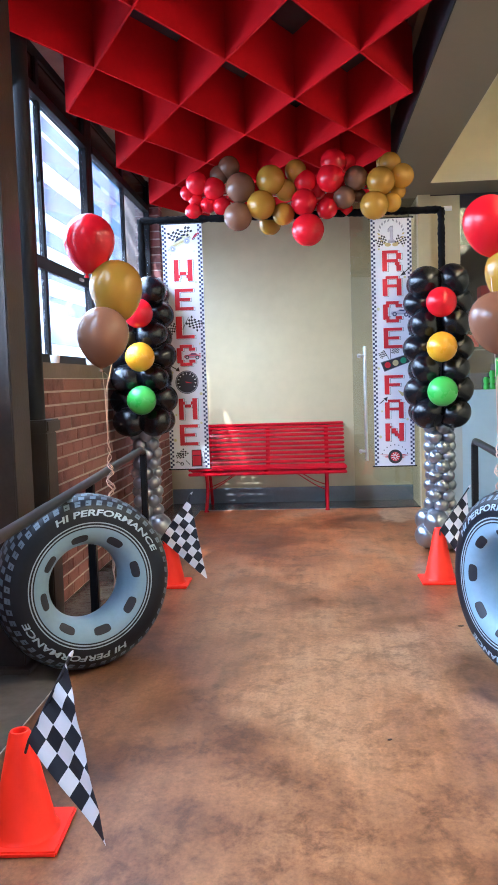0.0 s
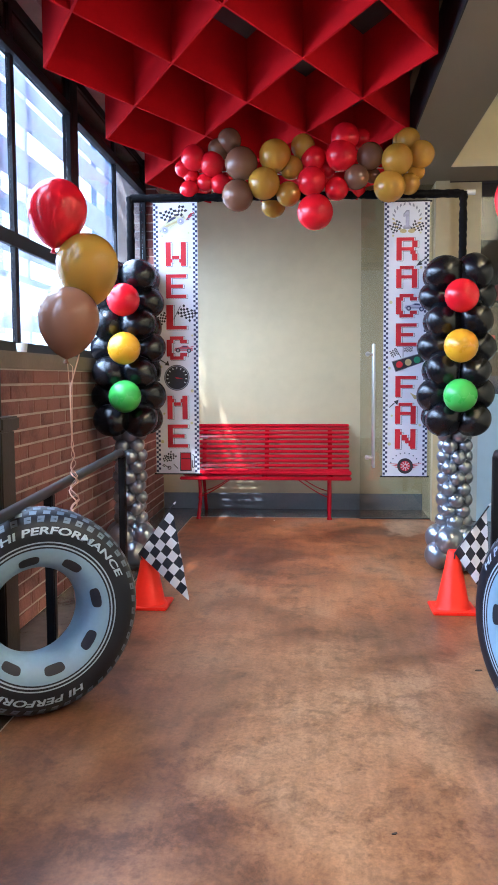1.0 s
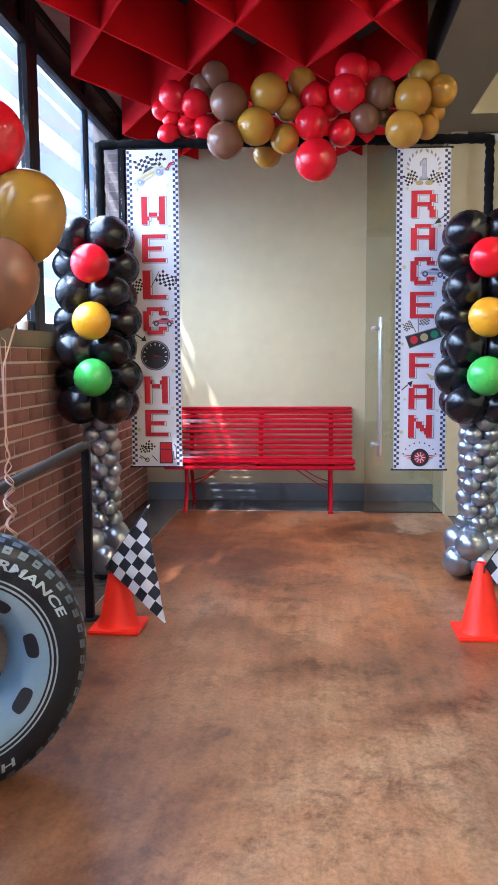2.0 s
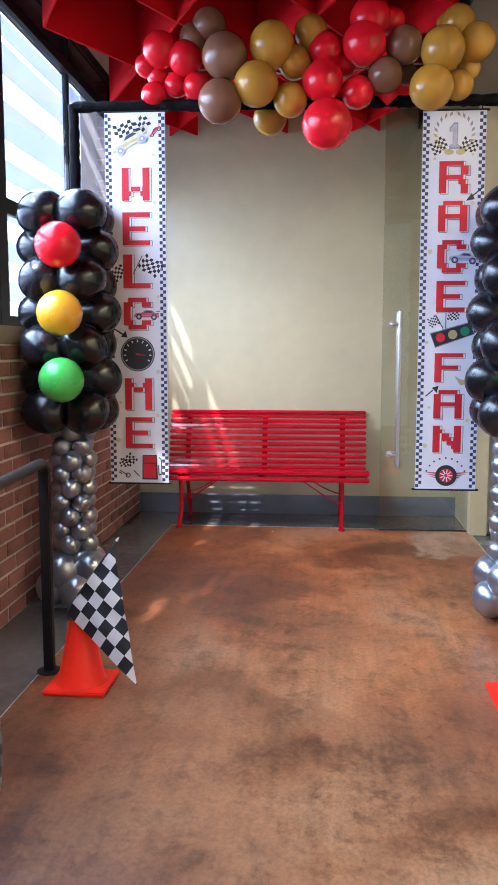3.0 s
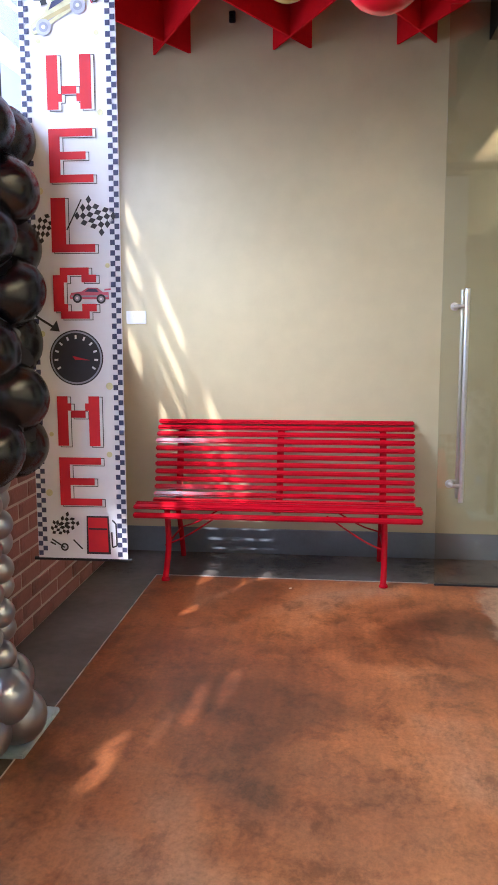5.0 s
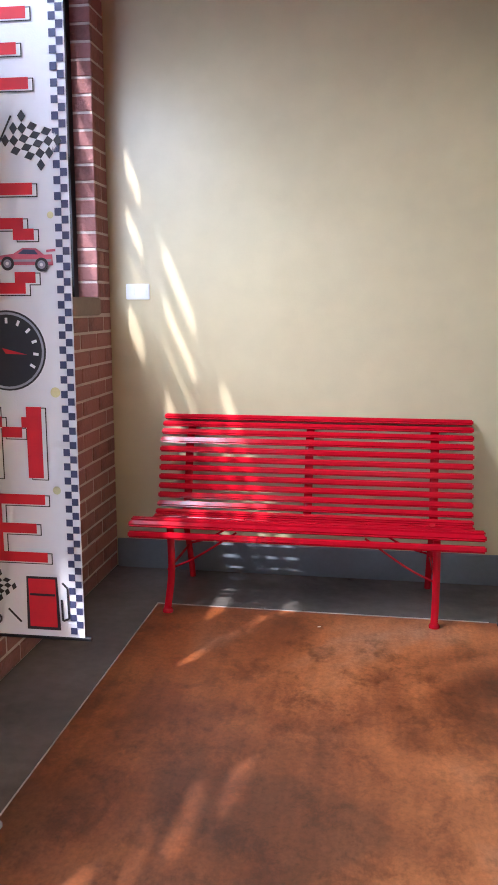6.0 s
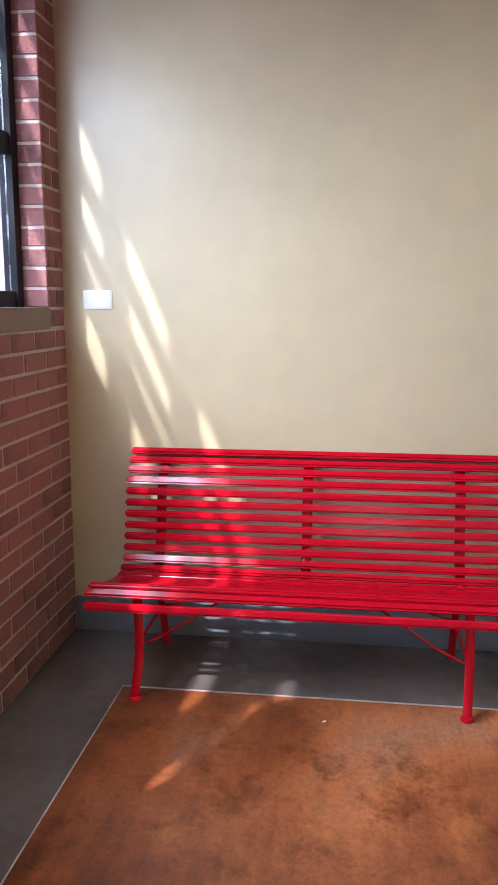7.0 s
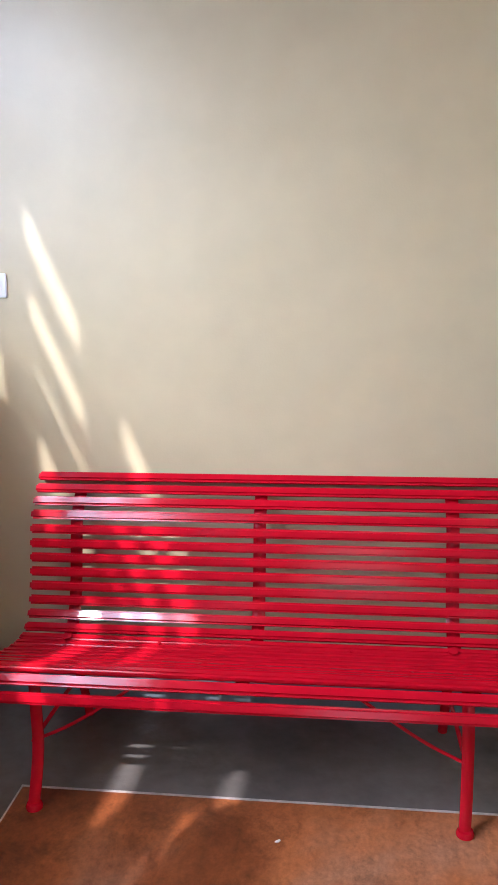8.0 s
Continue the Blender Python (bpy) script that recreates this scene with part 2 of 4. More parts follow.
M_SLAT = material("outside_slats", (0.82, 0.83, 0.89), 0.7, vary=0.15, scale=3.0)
# emission stands in for daylight on the facade, which is no lamp
_fb = M_FACADE_GLOW.node_tree.nodes["Principled BSDF"]
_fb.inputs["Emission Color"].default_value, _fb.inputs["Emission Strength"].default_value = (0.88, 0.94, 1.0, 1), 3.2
_sn, _sl = M_SLAT.node_tree.nodes, M_SLAT.node_tree.links
_tr, _mx = _sn.new("ShaderNodeBsdfTranslucent"), _sn.new("ShaderNodeMixShader")
_tr.inputs[0].default_value, _mx.inputs[0].default_value = (0.80, 0.82, 0.89, 1), 0.6
_sl.new(_sn["Principled BSDF"].outputs[0], _mx.inputs[1])
_sl.new(_tr.outputs[0], _mx.inputs[2])
_sl.new(_mx.outputs[0], _sn["Material Output"].inputs["Surface"])
M_GLASS = glass_material("window_glass", (0.93, 0.96, 0.97))
M_GLASSGREEN = glass_material("partition_glass", (0.87, 0.875, 0.82))
M_SPANDREL = material("dark_spandrel_glass", (0.022, 0.028, 0.026), 0.18, vary=0.5, scale=3.0)
M_GREENJAR = material("green_plastic", (0.07, 0.45, 0.05), 0.35, vary=0.2, scale=15)

# ---- building helpers ----


def box(bm, x0, x1, y0, y1, z0, z1):
    v = [bm.verts.new((x, y, z)) for z in (z0, z1) for y in (y0, y1) for x in (x0, x1)]
    for f in ((0, 2, 3, 1), (4, 5, 7, 6), (0, 1, 5, 4), (2, 6, 7, 3), (0, 4, 6, 2), (1, 3, 7, 5)):
        bm.faces.new([v[i] for i in f])
    return v


def bevelled(x0, x1, y0, y1, z0, z1, r=0.004, seg=2):
    bm = bmesh.new()
    box(bm, x0, x1, y0, y1, z0, z1)
    bmesh.ops.bevel(bm, geom=bm.edges[:], offset=r, segments=seg, affect="EDGES")
    return bm


def tube(bm, points, radius, sides=10, closed=False, flat=None):
    """A pipe along points; radius may be a number or one for each point; flat=(a, b) gives an oval section."""
    pts = [Vector(p) for p in points]
    rings = []
    n = len(pts)
    up0 = None
    for i, p in enumerate(pts):
        a = pts[(i - 1) % n] if closed or i else p
        b = pts[(i + 1) % n] if closed or i < n - 1 else p
        d = (b - a).normalized()
        if up0 is None:
            up0 = Vector((0, 0, 1)) if abs(d.z) < 0.9 else Vector((1, 0, 0))
        s = d.cross(up0).normalized()
        u = s.cross(d).normalized()
        up0 = u
        r = radius[i] if isinstance(radius, (list, tuple)) else radius
        ra, rb = (r * flat[0], r * flat[1]) if flat else (r, r)
        rings.append([bm.verts.new(p + s * (ra * math.cos(2 * math.pi * k / sides)) + u * (rb * math.sin(2 * math.pi * k / sides))) for k in range(sides)])
    for i in range(n if closed else n - 1):
        q, w = rings[i], rings[(i + 1) % n]
        for k in range(sides):
            bm.faces.new((q[k], q[(k + 1) % sides], w[(k + 1) % sides], w[k]))
    if not closed:
        bm.faces.new(rings[0][::-1])
        bm.faces.new(rings[-1])
    return bm


def lathe(bm, profile, steps=32, closed=False):
    """Turns (radius, z) points about the z axis."""
    rings = []
    for r, z in profile:
        if r < 1e-6:
            rings.append([bm.verts.new((0, 0, z))])
        else:
            rings.append([bm.verts.new((r * math.cos(2 * math.pi * k / steps), r * math.sin(2 * math.pi * k / steps), z)) for k in range(steps)])
    m = len(rings)
    for i in range(m if closed else m - 1):
        a, b = rings[i], rings[(i + 1) % m]
        for k in range(steps):
            k2 = (k + 1) % steps
            q = [a[k % len(a)], a[k2 % len(a)], b[k2 % len(b)], b[k % len(b)]]
            u = []
            for v in q:
                if v not in u:
                    u.append(v)
            if len(u) > 2:
                bm.faces.new(u)
    return bm


def mesh_of(name, bm, mat, smooth=True):
    bmesh.ops.recalc_face_normals(bm, faces=bm.faces[:])
    me = bpy.data.meshes.new(name)
    bm.to_mesh(me)
    bm.free()
    me.materials.append(mat)
    if smooth:
        for p in me.polygons:
            p.use_smooth = True
        me.set_sharp_from_angle(angle=radians(38))
    return me


def piece(name, me, parent=None, m=None, label=""):
    ob = new(name, me)
    ob.parent = parent
    if m is not None:
        ob.matrix_basis = m
    return tagged(ob, label)


def part(name, bm, mat, parent, label="", m=None, smooth=True):
    return piece(name, mesh_of(name, bm, mat, smooth), parent, m, label)


def thing(name, label, category, group="", m=None):
    ob = new(name)
    ob.empty_display_size = 0.1
    if m is not None:
        ob.matrix_basis = m
    return tagged(ob, label, category, group)


def setting(name, bm, mat, label="", category="", smooth=False):
    ob = piece(name, mesh_of(name, bm, mat, smooth))
    return tagged(ob, label, category, kind="structure")


def boxes(*bs):
    bm = bmesh.new()
    for b in bs:
        box(bm, *b)
    return bm


# ---- large structure ----
WALL_X, BACK_Y, CEIL = -1.385, 8.205, 3.36
SILL_Z, HEAD_Z = 1.385, 2.93

setting("ground", boxes((-60, 60, -60, 60, -0.30, -0.012)), M_GREY, "grey ground outside reaching the horizon", "ground")
setting("floor", boxes((-1.45, 4.0, -3.6, 12.0, -0.011, -0.004)), M_GREY, "worn dark grey sealed concrete floor", "floor")
path = setting("floor_path", boxes((-1.025, 1.10, -3.5, 7.69, -0.003, 0.002)), M_FLOOR, "rust-brown acid-stained concrete walkway between grey strips", "floor")
setting("trim_edge", boxes((-1.030, -1.0252, -3.5, 7.69, -0.003, 0.003), (1.1002, 1.105, -3.5, 7.69, -0.003, 0.003), (-1.030, 0.44, 7.6902, 7.697, -0.003, 0.004)), M_EDGE, "pale chipped sealant line along the walkway edge", "floor trim")

setting("wall_back", boxes((-1.75, 1.085, BACK_Y, BACK_Y + 0.2, 0, CEIL)), M_BEIGE, "beige satin-painted wall behind the red bench", "wall")
setting("baseboard", bevelled(-1.38, 1.085, BACK_Y - 0.014, BACK_Y - 0.001, -0.004, 0.15, 0.004), M_GREYBASE, "glossy dark grey painted base along the beige wall", "baseboard")
setting("wall_return", boxes((1.086, 1.20, 7.56, BACK_Y + 0.2, 0, CEIL)), M_BEIGE, "short beige return wall behind the glass", "wall")
setting("wall_shop_front", boxes((1.201, 1.47, 7.60, 7.72, 1.10, 2.88)), M_BEIGE, "beige painted wall beside the shop opening", "wall")
setting("wall_shop_base", boxes((1.201, 1.4705, 7.60, 7.72, 0, 1.0995)), M_PALEGREY, "pale grey painted lower wall beside the shop opening", "wall")
setting("wall_shop_low", boxes((1.471, 3.99, 7.60, 7.72, 0, 1.10)), M_BLUE, "pale blue painted low wall under the shop opening", "wall")
setting("wall_right", boxes((3.0, 3.2, -3.6, 7.599, 0, 3.9)), M_BEIGE, "plain beige side wall", "wall")
setting("wall_shop_far", boxes((1.21, 4.2, 11.0, 11.2, 0, 3.9)), M_DARKCEIL, "dark wall at the far end of the shop", "wall")
setting("wall_shop_side", boxes((4.0, 4.2, 7.73, 10.99, 0, 3.9)), M_DARKCEIL, "dark side wall of the shop", "wall")
setting("ceiling_shop", boxes((1.21, 4.2, 7.73, 10.99, 2.95, 3.05)), M_DARKCEIL, "dark shop ceiling", "ceiling")
setting("ceiling", boxes((-1.75, 0.70, -3.6, BACK_Y - 0.002, CEIL, CEIL + 0.12)), M_DARKCEIL, "dark ceiling above the red felt baffles", "ceiling")
# soffit with the long lit recess; shade and glow are partly in the paint
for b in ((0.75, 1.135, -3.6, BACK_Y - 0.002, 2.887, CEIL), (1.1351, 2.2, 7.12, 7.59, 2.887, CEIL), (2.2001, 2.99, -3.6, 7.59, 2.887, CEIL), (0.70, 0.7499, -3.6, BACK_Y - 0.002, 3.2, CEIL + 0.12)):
    setting("ceiling_soffit", boxes(b), M_SOFFIT_SHADED, "beige painted soffit, shade put into its colour, beside a long lit recess", "ceiling")
setting("ceiling_recess", boxes((1.10, 2.25, -3.6, 7.2, 3.78, 3.85), (1.10, 1.134, -3.6, 7.2, CEIL + 0.001, 3.779), (2.201, 2.25, -3.6, 7.2, CEIL + 0.001, 3.779), (1.1341, 2.2, 7.121, 7.2, CEIL + 0.001, 3.779)), M_RECESS_LIT, "inside of the ceiling recess, lamp light put partly into its colour", "ceiling")
setting("trim_soffit", boxes((0.742, 0.7495, -3.59, BACK_Y - 0.003, 2.888, 3.199)), M_BLACKMETAL, "black painted side of the soffit beside the red felt", "trim")
setting("trim_recess", boxes((1.1352, 1.141, -3.59, 7.119, 2.8875, CEIL + 0.002), (2.194, 2.1998, -3.59, 7.119, 2.8875, CEIL + 0.002), (1.1412, 2.1938, 7.1135, 7.1195, 2.8875, CEIL + 0.002)), M_RECESS_LIT, "lining of the lit ceiling recess, brightness put into its colour", "trim")
# unseen wall behind, with a wide opening assumed for the light
setting("wall_behind_unseen", boxes((-1.75, -0.6, -3.8, -3.6, 0, 3.9), (0.9, 3.2, -3.8, -3.6, 0, 3.9), (-0.5999, 0.8999, -3.8, -3.6, 2.15, 3.9)), M_BEIGE, "plain beige unseen wall with a wide opening added to let light in", "wall")

# window wall: mortar core under and over the windows and the brick pier beside the beige wall
window_wall = setting("wall_west", boxes((-1.75, WALL_X - 0.004, -3.6, BACK_Y, 0, 1.30), (-1.75, WALL_X - 0.004, 8.0265, BACK_Y - 0.001, 1.3001, CEIL), (-1.75, WALL_X - 0.004, -3.6, -0.55, 1.3001, CEIL), (-1.75, WALL_X, -0.5499, 8.0262, 3.24, CEIL)), M_MORTAR, "red brick wall with pale mortar under the window band", "wall")
setting("trim_sill", bevelled(-1.73, -1.372, -0.545, 8.024, 1.302, SILL_Z, 0.006), M_SILL, "grey-brown cast window sill course on the brick wall", "sill")


def window_unit(number, y0, y1):
    """Black steel window: two bays, transom, clerestory strip above the head bar."""
    w = thing("window_%d" % number, "black steel framed window with bright panes and a transom bar", "window", "windows over the brick wall")
    w["kind"] = "structure"
    x0, x1 = -1.520, -1.490
    mid = (y0 + y1) / 2
    zt = 3.236
    part("frame", boxes((x0 - 0.01, x1 + 0.01, y0, y0 + 0.055, SILL_Z + 0.001, zt), (x0 - 0.01, x1 + 0.01, y1 - 0.055, y1, SILL_Z + 0.001, zt), (x0, x1, y0 + 0.0551, y1 - 0.0551, SILL_Z + 0.001, SILL_Z + 0.06), (x0 - 0.01, x1 + 0.02, y0 + 0.0551, y1 - 0.0551, HEAD_Z, HEAD_Z + 0.06), (x0, x1, y0 + 0.0551, y1 - 0.0551, 3.18, zt)), M_BLACKMETAL, w, smooth=False)
    part("transom", boxes((x0 + 0.004, x1 + 0.002, y0 + 0.056, y1 - 0.056, 1.945, 2.02)), M_BLACKMETAL, w, smooth=False)
    for z0, z1 in ((SILL_Z + 0.061, 1.944), (2.021, HEAD_Z - 0.001), (HEAD_Z + 0.061, 3.179)):
        part("mullion", boxes((x0 + 0.004, x1, mid - 0.025, mid + 0.025, z0, z1)), M_BLACKMETAL, w, smooth=False)
        for a, b in ((y0 + 0.056, mid - 0.026), (mid + 0.026, y1 - 0.056)):
            if z0 > HEAD_Z:
                part("spandrel_pane", boxes((-1.510, -1.504, a, b, z0, z1)), M_SPANDREL, w, "dark glass strip over the head bar", smooth=False)
                continue
            pane = part("pane", boxes((-1.510, -1.504, a, b, z0, z1)), M_GLASS, w, smooth=False)
            pane.visible_shadow = False
    part("latch", bevelled(x1 + 0.003, x1 + 0.018, y1 - 0.34, y1 - 0.26, 1.965, 1.985, 0.003), M_CHROME, w)


for k, (a, b) in enumerate(((5.835, 8.022), (3.735, 5.774), (1.635, 3.674), (-0.549, 1.574))):
    window_unit(k + 1, a, b)
for a, b in ((5.7745, 5.8345), (3.6745, 3.7345), (1.5745, 1.6345)):
    setting("trim_post", boxes((-1.532, -1.478, a, b, SILL_Z + 0.001, 3.236)), M_BLACKMETAL, "black steel post between the windows", "post")

# outside: pale self-glowing facade behind a screen of level slats
setting("backdrop_facade", boxes((-7.2, -7.0, -16, 26, -0.01, 12)), M_FACADE_GLOW, "pale facade backdrop outside the windows, glowing in place of daylight", "facade")
# added out of view: stepped panel that keeps sun off the nearer floor
setting("wall_sun_blocker", boxes((-2.06, -2.03, -6.2, -0.3, -0.011, 5.2), (-2.06, -2.03, -0.2999, 0.85, -0.011, 3.1), (-2.06, -2.03, 0.8501, 1.95, -0.011, 2.75)), M_SUN_BLOCKER, "plain pale unseen panel added outside the nearer windows to block sun", "wall")
screen = thing("slatted_screen", "grey slatted sun screen standing outside the windows", "screen")
for z0, z1 in [(1.335 + 0.26 * k, 1.465 + 0.26 * k) for k in range(5)] + [(2.635, 2.88), (3.04, 3.235), (3.275, 3.40), (3.505, 3.635), (3.765, 3.972), (4.017, 4.62)]:
    part("slat", boxes((-2.008, -2.002, -6.0, 12.0, z0, z1)), M_SLAT, screen, smooth=False)
# second layer, added only to close the gaps against sun on the near floor
for z0, z1 in ((3.10, 3.275), (3.45, 3.505), (3.62, 3.74), (3.855, 4.0), (4.185, 4.25)):
    part("sun_blocking_slat", boxes((-2.108, -2.102, -6.0, 2.88, z0, z1)), M_SLAT, screen, smooth=False)
# post places and widths are made up to cut the sun streaks
for y, w in ((-1.0, 0.05), (3.36, 0.40), (4.74, 0.14), (5.815, 0.11), (6.385, 0.06), (8.6, 0.05), (11.8, 0.05)):
    part("post", boxes((-2.098, -2.021, y, y + w, -0.01, 4.5)), M_SLAT, screen, smooth=False)

# ---- felt baffle ceiling ----
FX0, FDX, FY0, FDY, FZ, FH = -1.345, 0.3405, 4.84, 0.635, 2.885, 0.36


def baffle(x0, y0, x1, y1):
    """One hanging felt fin between two points of the plan."""
    d = Vector((x1 - x0, y1 - y0, 0)).normalized()
    s = Vector((-d.y, d.x, 0)) * 0.006
    bm = bmesh.new()
    lo = [Vector((x0, y0, 0)) + s, Vector((x1, y1, 0)) + s, Vector((x1, y1, 0)) - s, Vector((x0, y0, 0)) - s]
    a = [bm.verts.new((p.x, p.y, FZ)) for p in lo]
    b = [bm.verts.new((p.x, p.y, FZ + FH)) for p in lo]
    bm.faces.new(a[::-1])
    bm.faces.new(b)
    for i in range(4):
        bm.faces.new((a[i], a[(i + 1) % 4], b[(i + 1) % 4], b[i]))
    return bm


felt = thing("acoustic_baffle_grid", "red felt acoustic baffles crossing in diamonds under the ceiling", "ceiling baffle")
for sx in (1, -1):
    for j in range(-14, 6):
        for i in range(7):
            if (i + j) % 2:
                continue
            x, y = FX0 + FDX * i, FY0 + FDY * j
            x2, y2 = x + sx * FDX, y + FDY
            if y < -2.5 or not FX0 - 0.01 <= x2 <= FX0 + 6 * FDX + 0.01:
                continue
            gap = 0.010 if sx == 1 else 0.0
            dv = Vector((x2 - x, y2 - y)).normalized() * gap
            part("felt_fin", baffle(x + dv.x, y + dv.y, x2 - dv.x, y2 - dv.y), M_FELT, felt, smooth=False)
for y in (-2.4, 2.0, 6.4):
    part("suspension_rail", boxes((-1.3, 0.66, y, y + 0.04, FZ + FH + 0.001, CEIL - 0.001)), M_BLACKMETAL, felt, smooth=False)

# ---- bench ----


def smooth_line(points, steps):
    """Catmull-Rom through points, evenly spaced along its length."""
    p = [Vector(q) for q in points]
    p = [2 * p[0] - p[1]] + p + [2 * p[-1] - p[-2]]
    dense = []
    for i in range(1, len(p) - 2):
        for k in range(20):
            t = k / 20
            dense.append(0.5 * ((2 * p[i]) + (p[i + 1] - p[i - 1]) * t + (2 * p[i - 1] - 5 * p[i] + 4 * p[i + 1] - p[i + 2]) * t * t + (3 * p[i] - p[i - 1] - 3 * p[i + 1] + p[i + 2]) * t ** 3))
    dense.append(p[-2])
    length = [0]
    for a, b in zip(dense, dense[1:]):
        length.append(length[-1] + (b - a).length)
    out = []
    for k in range(steps):
        s = length[-1] * k / (steps - 1)
        i = next(j for j in range(len(length) - 1) if length[j + 1] >= s - 1e-9)
        f = (s - length[i]) / max(1e-9, length[i + 1] - length[i])
        out.append(dense[i].lerp(dense[i + 1], f))
    return out


def red_bench():
    b = thing("slatted_bench", "glossy red painted metal slat bench against the beige wall", "bench")
    line = [(0, 8.185, 0.797), (0, 8.135, 0.745), (0, 8.092, 0.68), (0, 8.07, 0.58), (0, 8.05, 0.48), (0, 8.015, 0.39), (0, 7.955, 0.346), (0, 7.86, 0.346), (0, 7.70, 0.385), (0, 7.595, 0.422), (0, 7.547, 0.412), (0, 7.535, 0.372)]
    pts = smooth_line(line, 23)
    for i, p in enumerate(pts):
        a, c = pts[max(0, i - 1)], pts[min(len(pts) - 1, i + 1)]
        d = (c - a).normalized()
        ang = math.degrees(math.atan2(d.z, d.y))
        w = 0.0150
        bm = bevelled(-0.752, 0.752, -w, w, -0.014, 0.006, 0.0068, 3)
        part("slat", bm, M_BENCH, b, m=pose(-0.358, p.y, p.z, ang, 0, 0))
    # flat straps under the slats
    dense = smooth_line(line, 48)
    for x in (-0.965, -0.375, 0.215):
        bm = bmesh.new()
        off = []
        for i, p in enumerate(dense[1:44]):
            a, c = dense[i], dense[i + 2]
            d = (c - a).normalized()
            nrm = Vector((0, -d.z, d.y))
            off.append(p + nrm * 0.0185)
        tube(bm, [(x, p.y, p.z) for p in off], 0.004, 8, flat=(5.0, 1.0))
        part("strap", bm, M_BENCH, b)
    for x, bow in ((-0.956, 0.9), (0.205, 0.15)):
        bm = bmesh.new()
        tube(bm, smooth_line([(x, 7.66, 0.388), (x + 0.012 * bow, 7.635, 0.30), (x + 0.016 * bow, 7.625, 0.18), (x + 0.006 * bow, 7.612, 0.07), (x - 0.002, 7.603, 0.008)], 14), 0.0165, 10, flat=(0.75, 1.0))
        leg = part("front_leg", bm, M_BENCH, b)
        bm = lathe(bmesh.new(), [(0, 0), (0.023, 0.0), (0.024, 0.008), (0.020, 0.016), (0, 0.019)], 16)
        part("foot", bm, M_BENCH, leg, m=pose(x, 7.603, 0.002))
        bm = bmesh.new()
        tube(bm, smooth_line([(x, 7.93, 0.36), (x, 8.00, 0.24), (x, 8.06, 0.11), (x, 8.10, 0.0)], 12), 0.015, 10, flat=(1.0, 0.75))
        part("rear_leg", bm, M_BENCH, b)
        s = 1 if x < -0.4 else -1
        for y, yy in ((7.63, 7.66), (8.03, 7.90)):
            bm = bmesh.new()
            tube(bm, smooth_line([(x, y, 0.19), (x + s * 0.12, (y + yy) / 2, 0.245), (x + s * 0.30, yy, 0.362)], 12), 0.0048, 8)
            part("brace", bm, M_BENCH, b)
        bm = bmesh.new()
        tube(bm, [(x, 7.628, 0.19), (x, 8.03, 0.185)], 0.0065, 8)
        part("stretcher", bm, M_BENCH, b)
    return b


red_bench()

# ---- wall plate, sensor, small conduit box ----
plate = thing("wall_plate", "white plastic switch plate on the beige wall", "wall plate")
cover = part("cover", bevelled(-1.302, -1.182, BACK_Y - 0.009, BACK_Y - 0.0005, 1.377, 1.453, 0.003), M_WHITEPL, plate)
for dx in (-0.03, 0.03):
    part("rocker", bevelled(-1.242 + dx - 0.016, -1.242 + dx + 0.016, BACK_Y - 0.012, BACK_Y - 0.0091, 1.392, 1.438, 0.0015), M_WHITEPL, cover)
sensor = thing("wall_sensor", "small dark detector box on the wall near the ceiling", "sensor")
part("bracket", bevelled(-0.675, -0.640, BACK_Y - 0.02, BACK_Y - 0.0005, 3.035, 3.095, 0.003), M_RAIL, sensor)
part("lens", lathe(bmesh.new(), [(0, 0), (0.012, 0), (0.013, 0.012), (0.009, 0.02), (0, 0.022)], 16), M_BLACKMETAL, sensor, m=pose(-0.658, BACK_Y - 0.02, 3.062, 90))
boxy = thing("floor_outlet_box", "small white outlet box at the foot of the grey wall", "outlet box")
part("case", bevelled(1.225, 1.34, 7.545, 7.598, 0.02, 0.075, 0.004), M_WHITEPL, boxy)
part("socket_face", bevelled(1.24, 1.325, 7.541, 7.5449, 0.03, 0.065, 0.0015), M_PALEGREY, boxy)
part("foot", boxes((1.24, 1.325, 7.55, 7.59, -0.003, 0.0199)), M_RAIL, boxy, smooth=False)

# ---- scraps on the floor ----


def scrap(x, y, label, mat, yaw, s):
    t = thing("paper_scrap" if mat is M_WHITEPL else "dry_leaf_bit", label, "scrap")
    t.matrix_basis = pose(x, y, 0.0022, 0, 0, yaw)
    bm = bmesh.new()
    n = 9
    rim = [bm.verts.new((s * (1 + 0.35 * math.sin(3.1 * k)) * math.cos(2 * math.pi * k / n), 0.45 * s * (1 + 0.3 * math.cos(5.3 * k)) * math.sin(2 * math.pi * k / n), 0.0006 + 0.002 * abs(math.sin(k * 1.7)))) for k in range(n)]
    low = [bm.verts.new((v.co.x * 0.97, v.co.y * 0.97, 0.0)) for v in rim]
    bm.faces.new(rim)
    bm.faces.new(low[::-1])
    for k in range(n):
        bm.faces.new((low[k], low[(k + 1) % n], rim[(k + 1) % n], rim[k]))
    part("flake", bm, mat, t)


scrap(0.305, 2.68, "tiny dark dry bit lying on the brown floor", M_RUSTMETAL, 20, 0.009)
scrap(0.78, 3.955, "dark dry flake lying on the brown floor", M_RUSTMETAL, 0, 0.016)
scrap(-0.277, 7.532, "tiny white paper scrap on the brown floor", M_WHITEPL, 30, 0.009)

# ---- frameless glass partition with the long pull ----
GY = 7.665
gp = thing("glass_panel", "clear frameless glass panel beside the bench", "glass panel", "glass partition")
gp["kind"] = "structure"
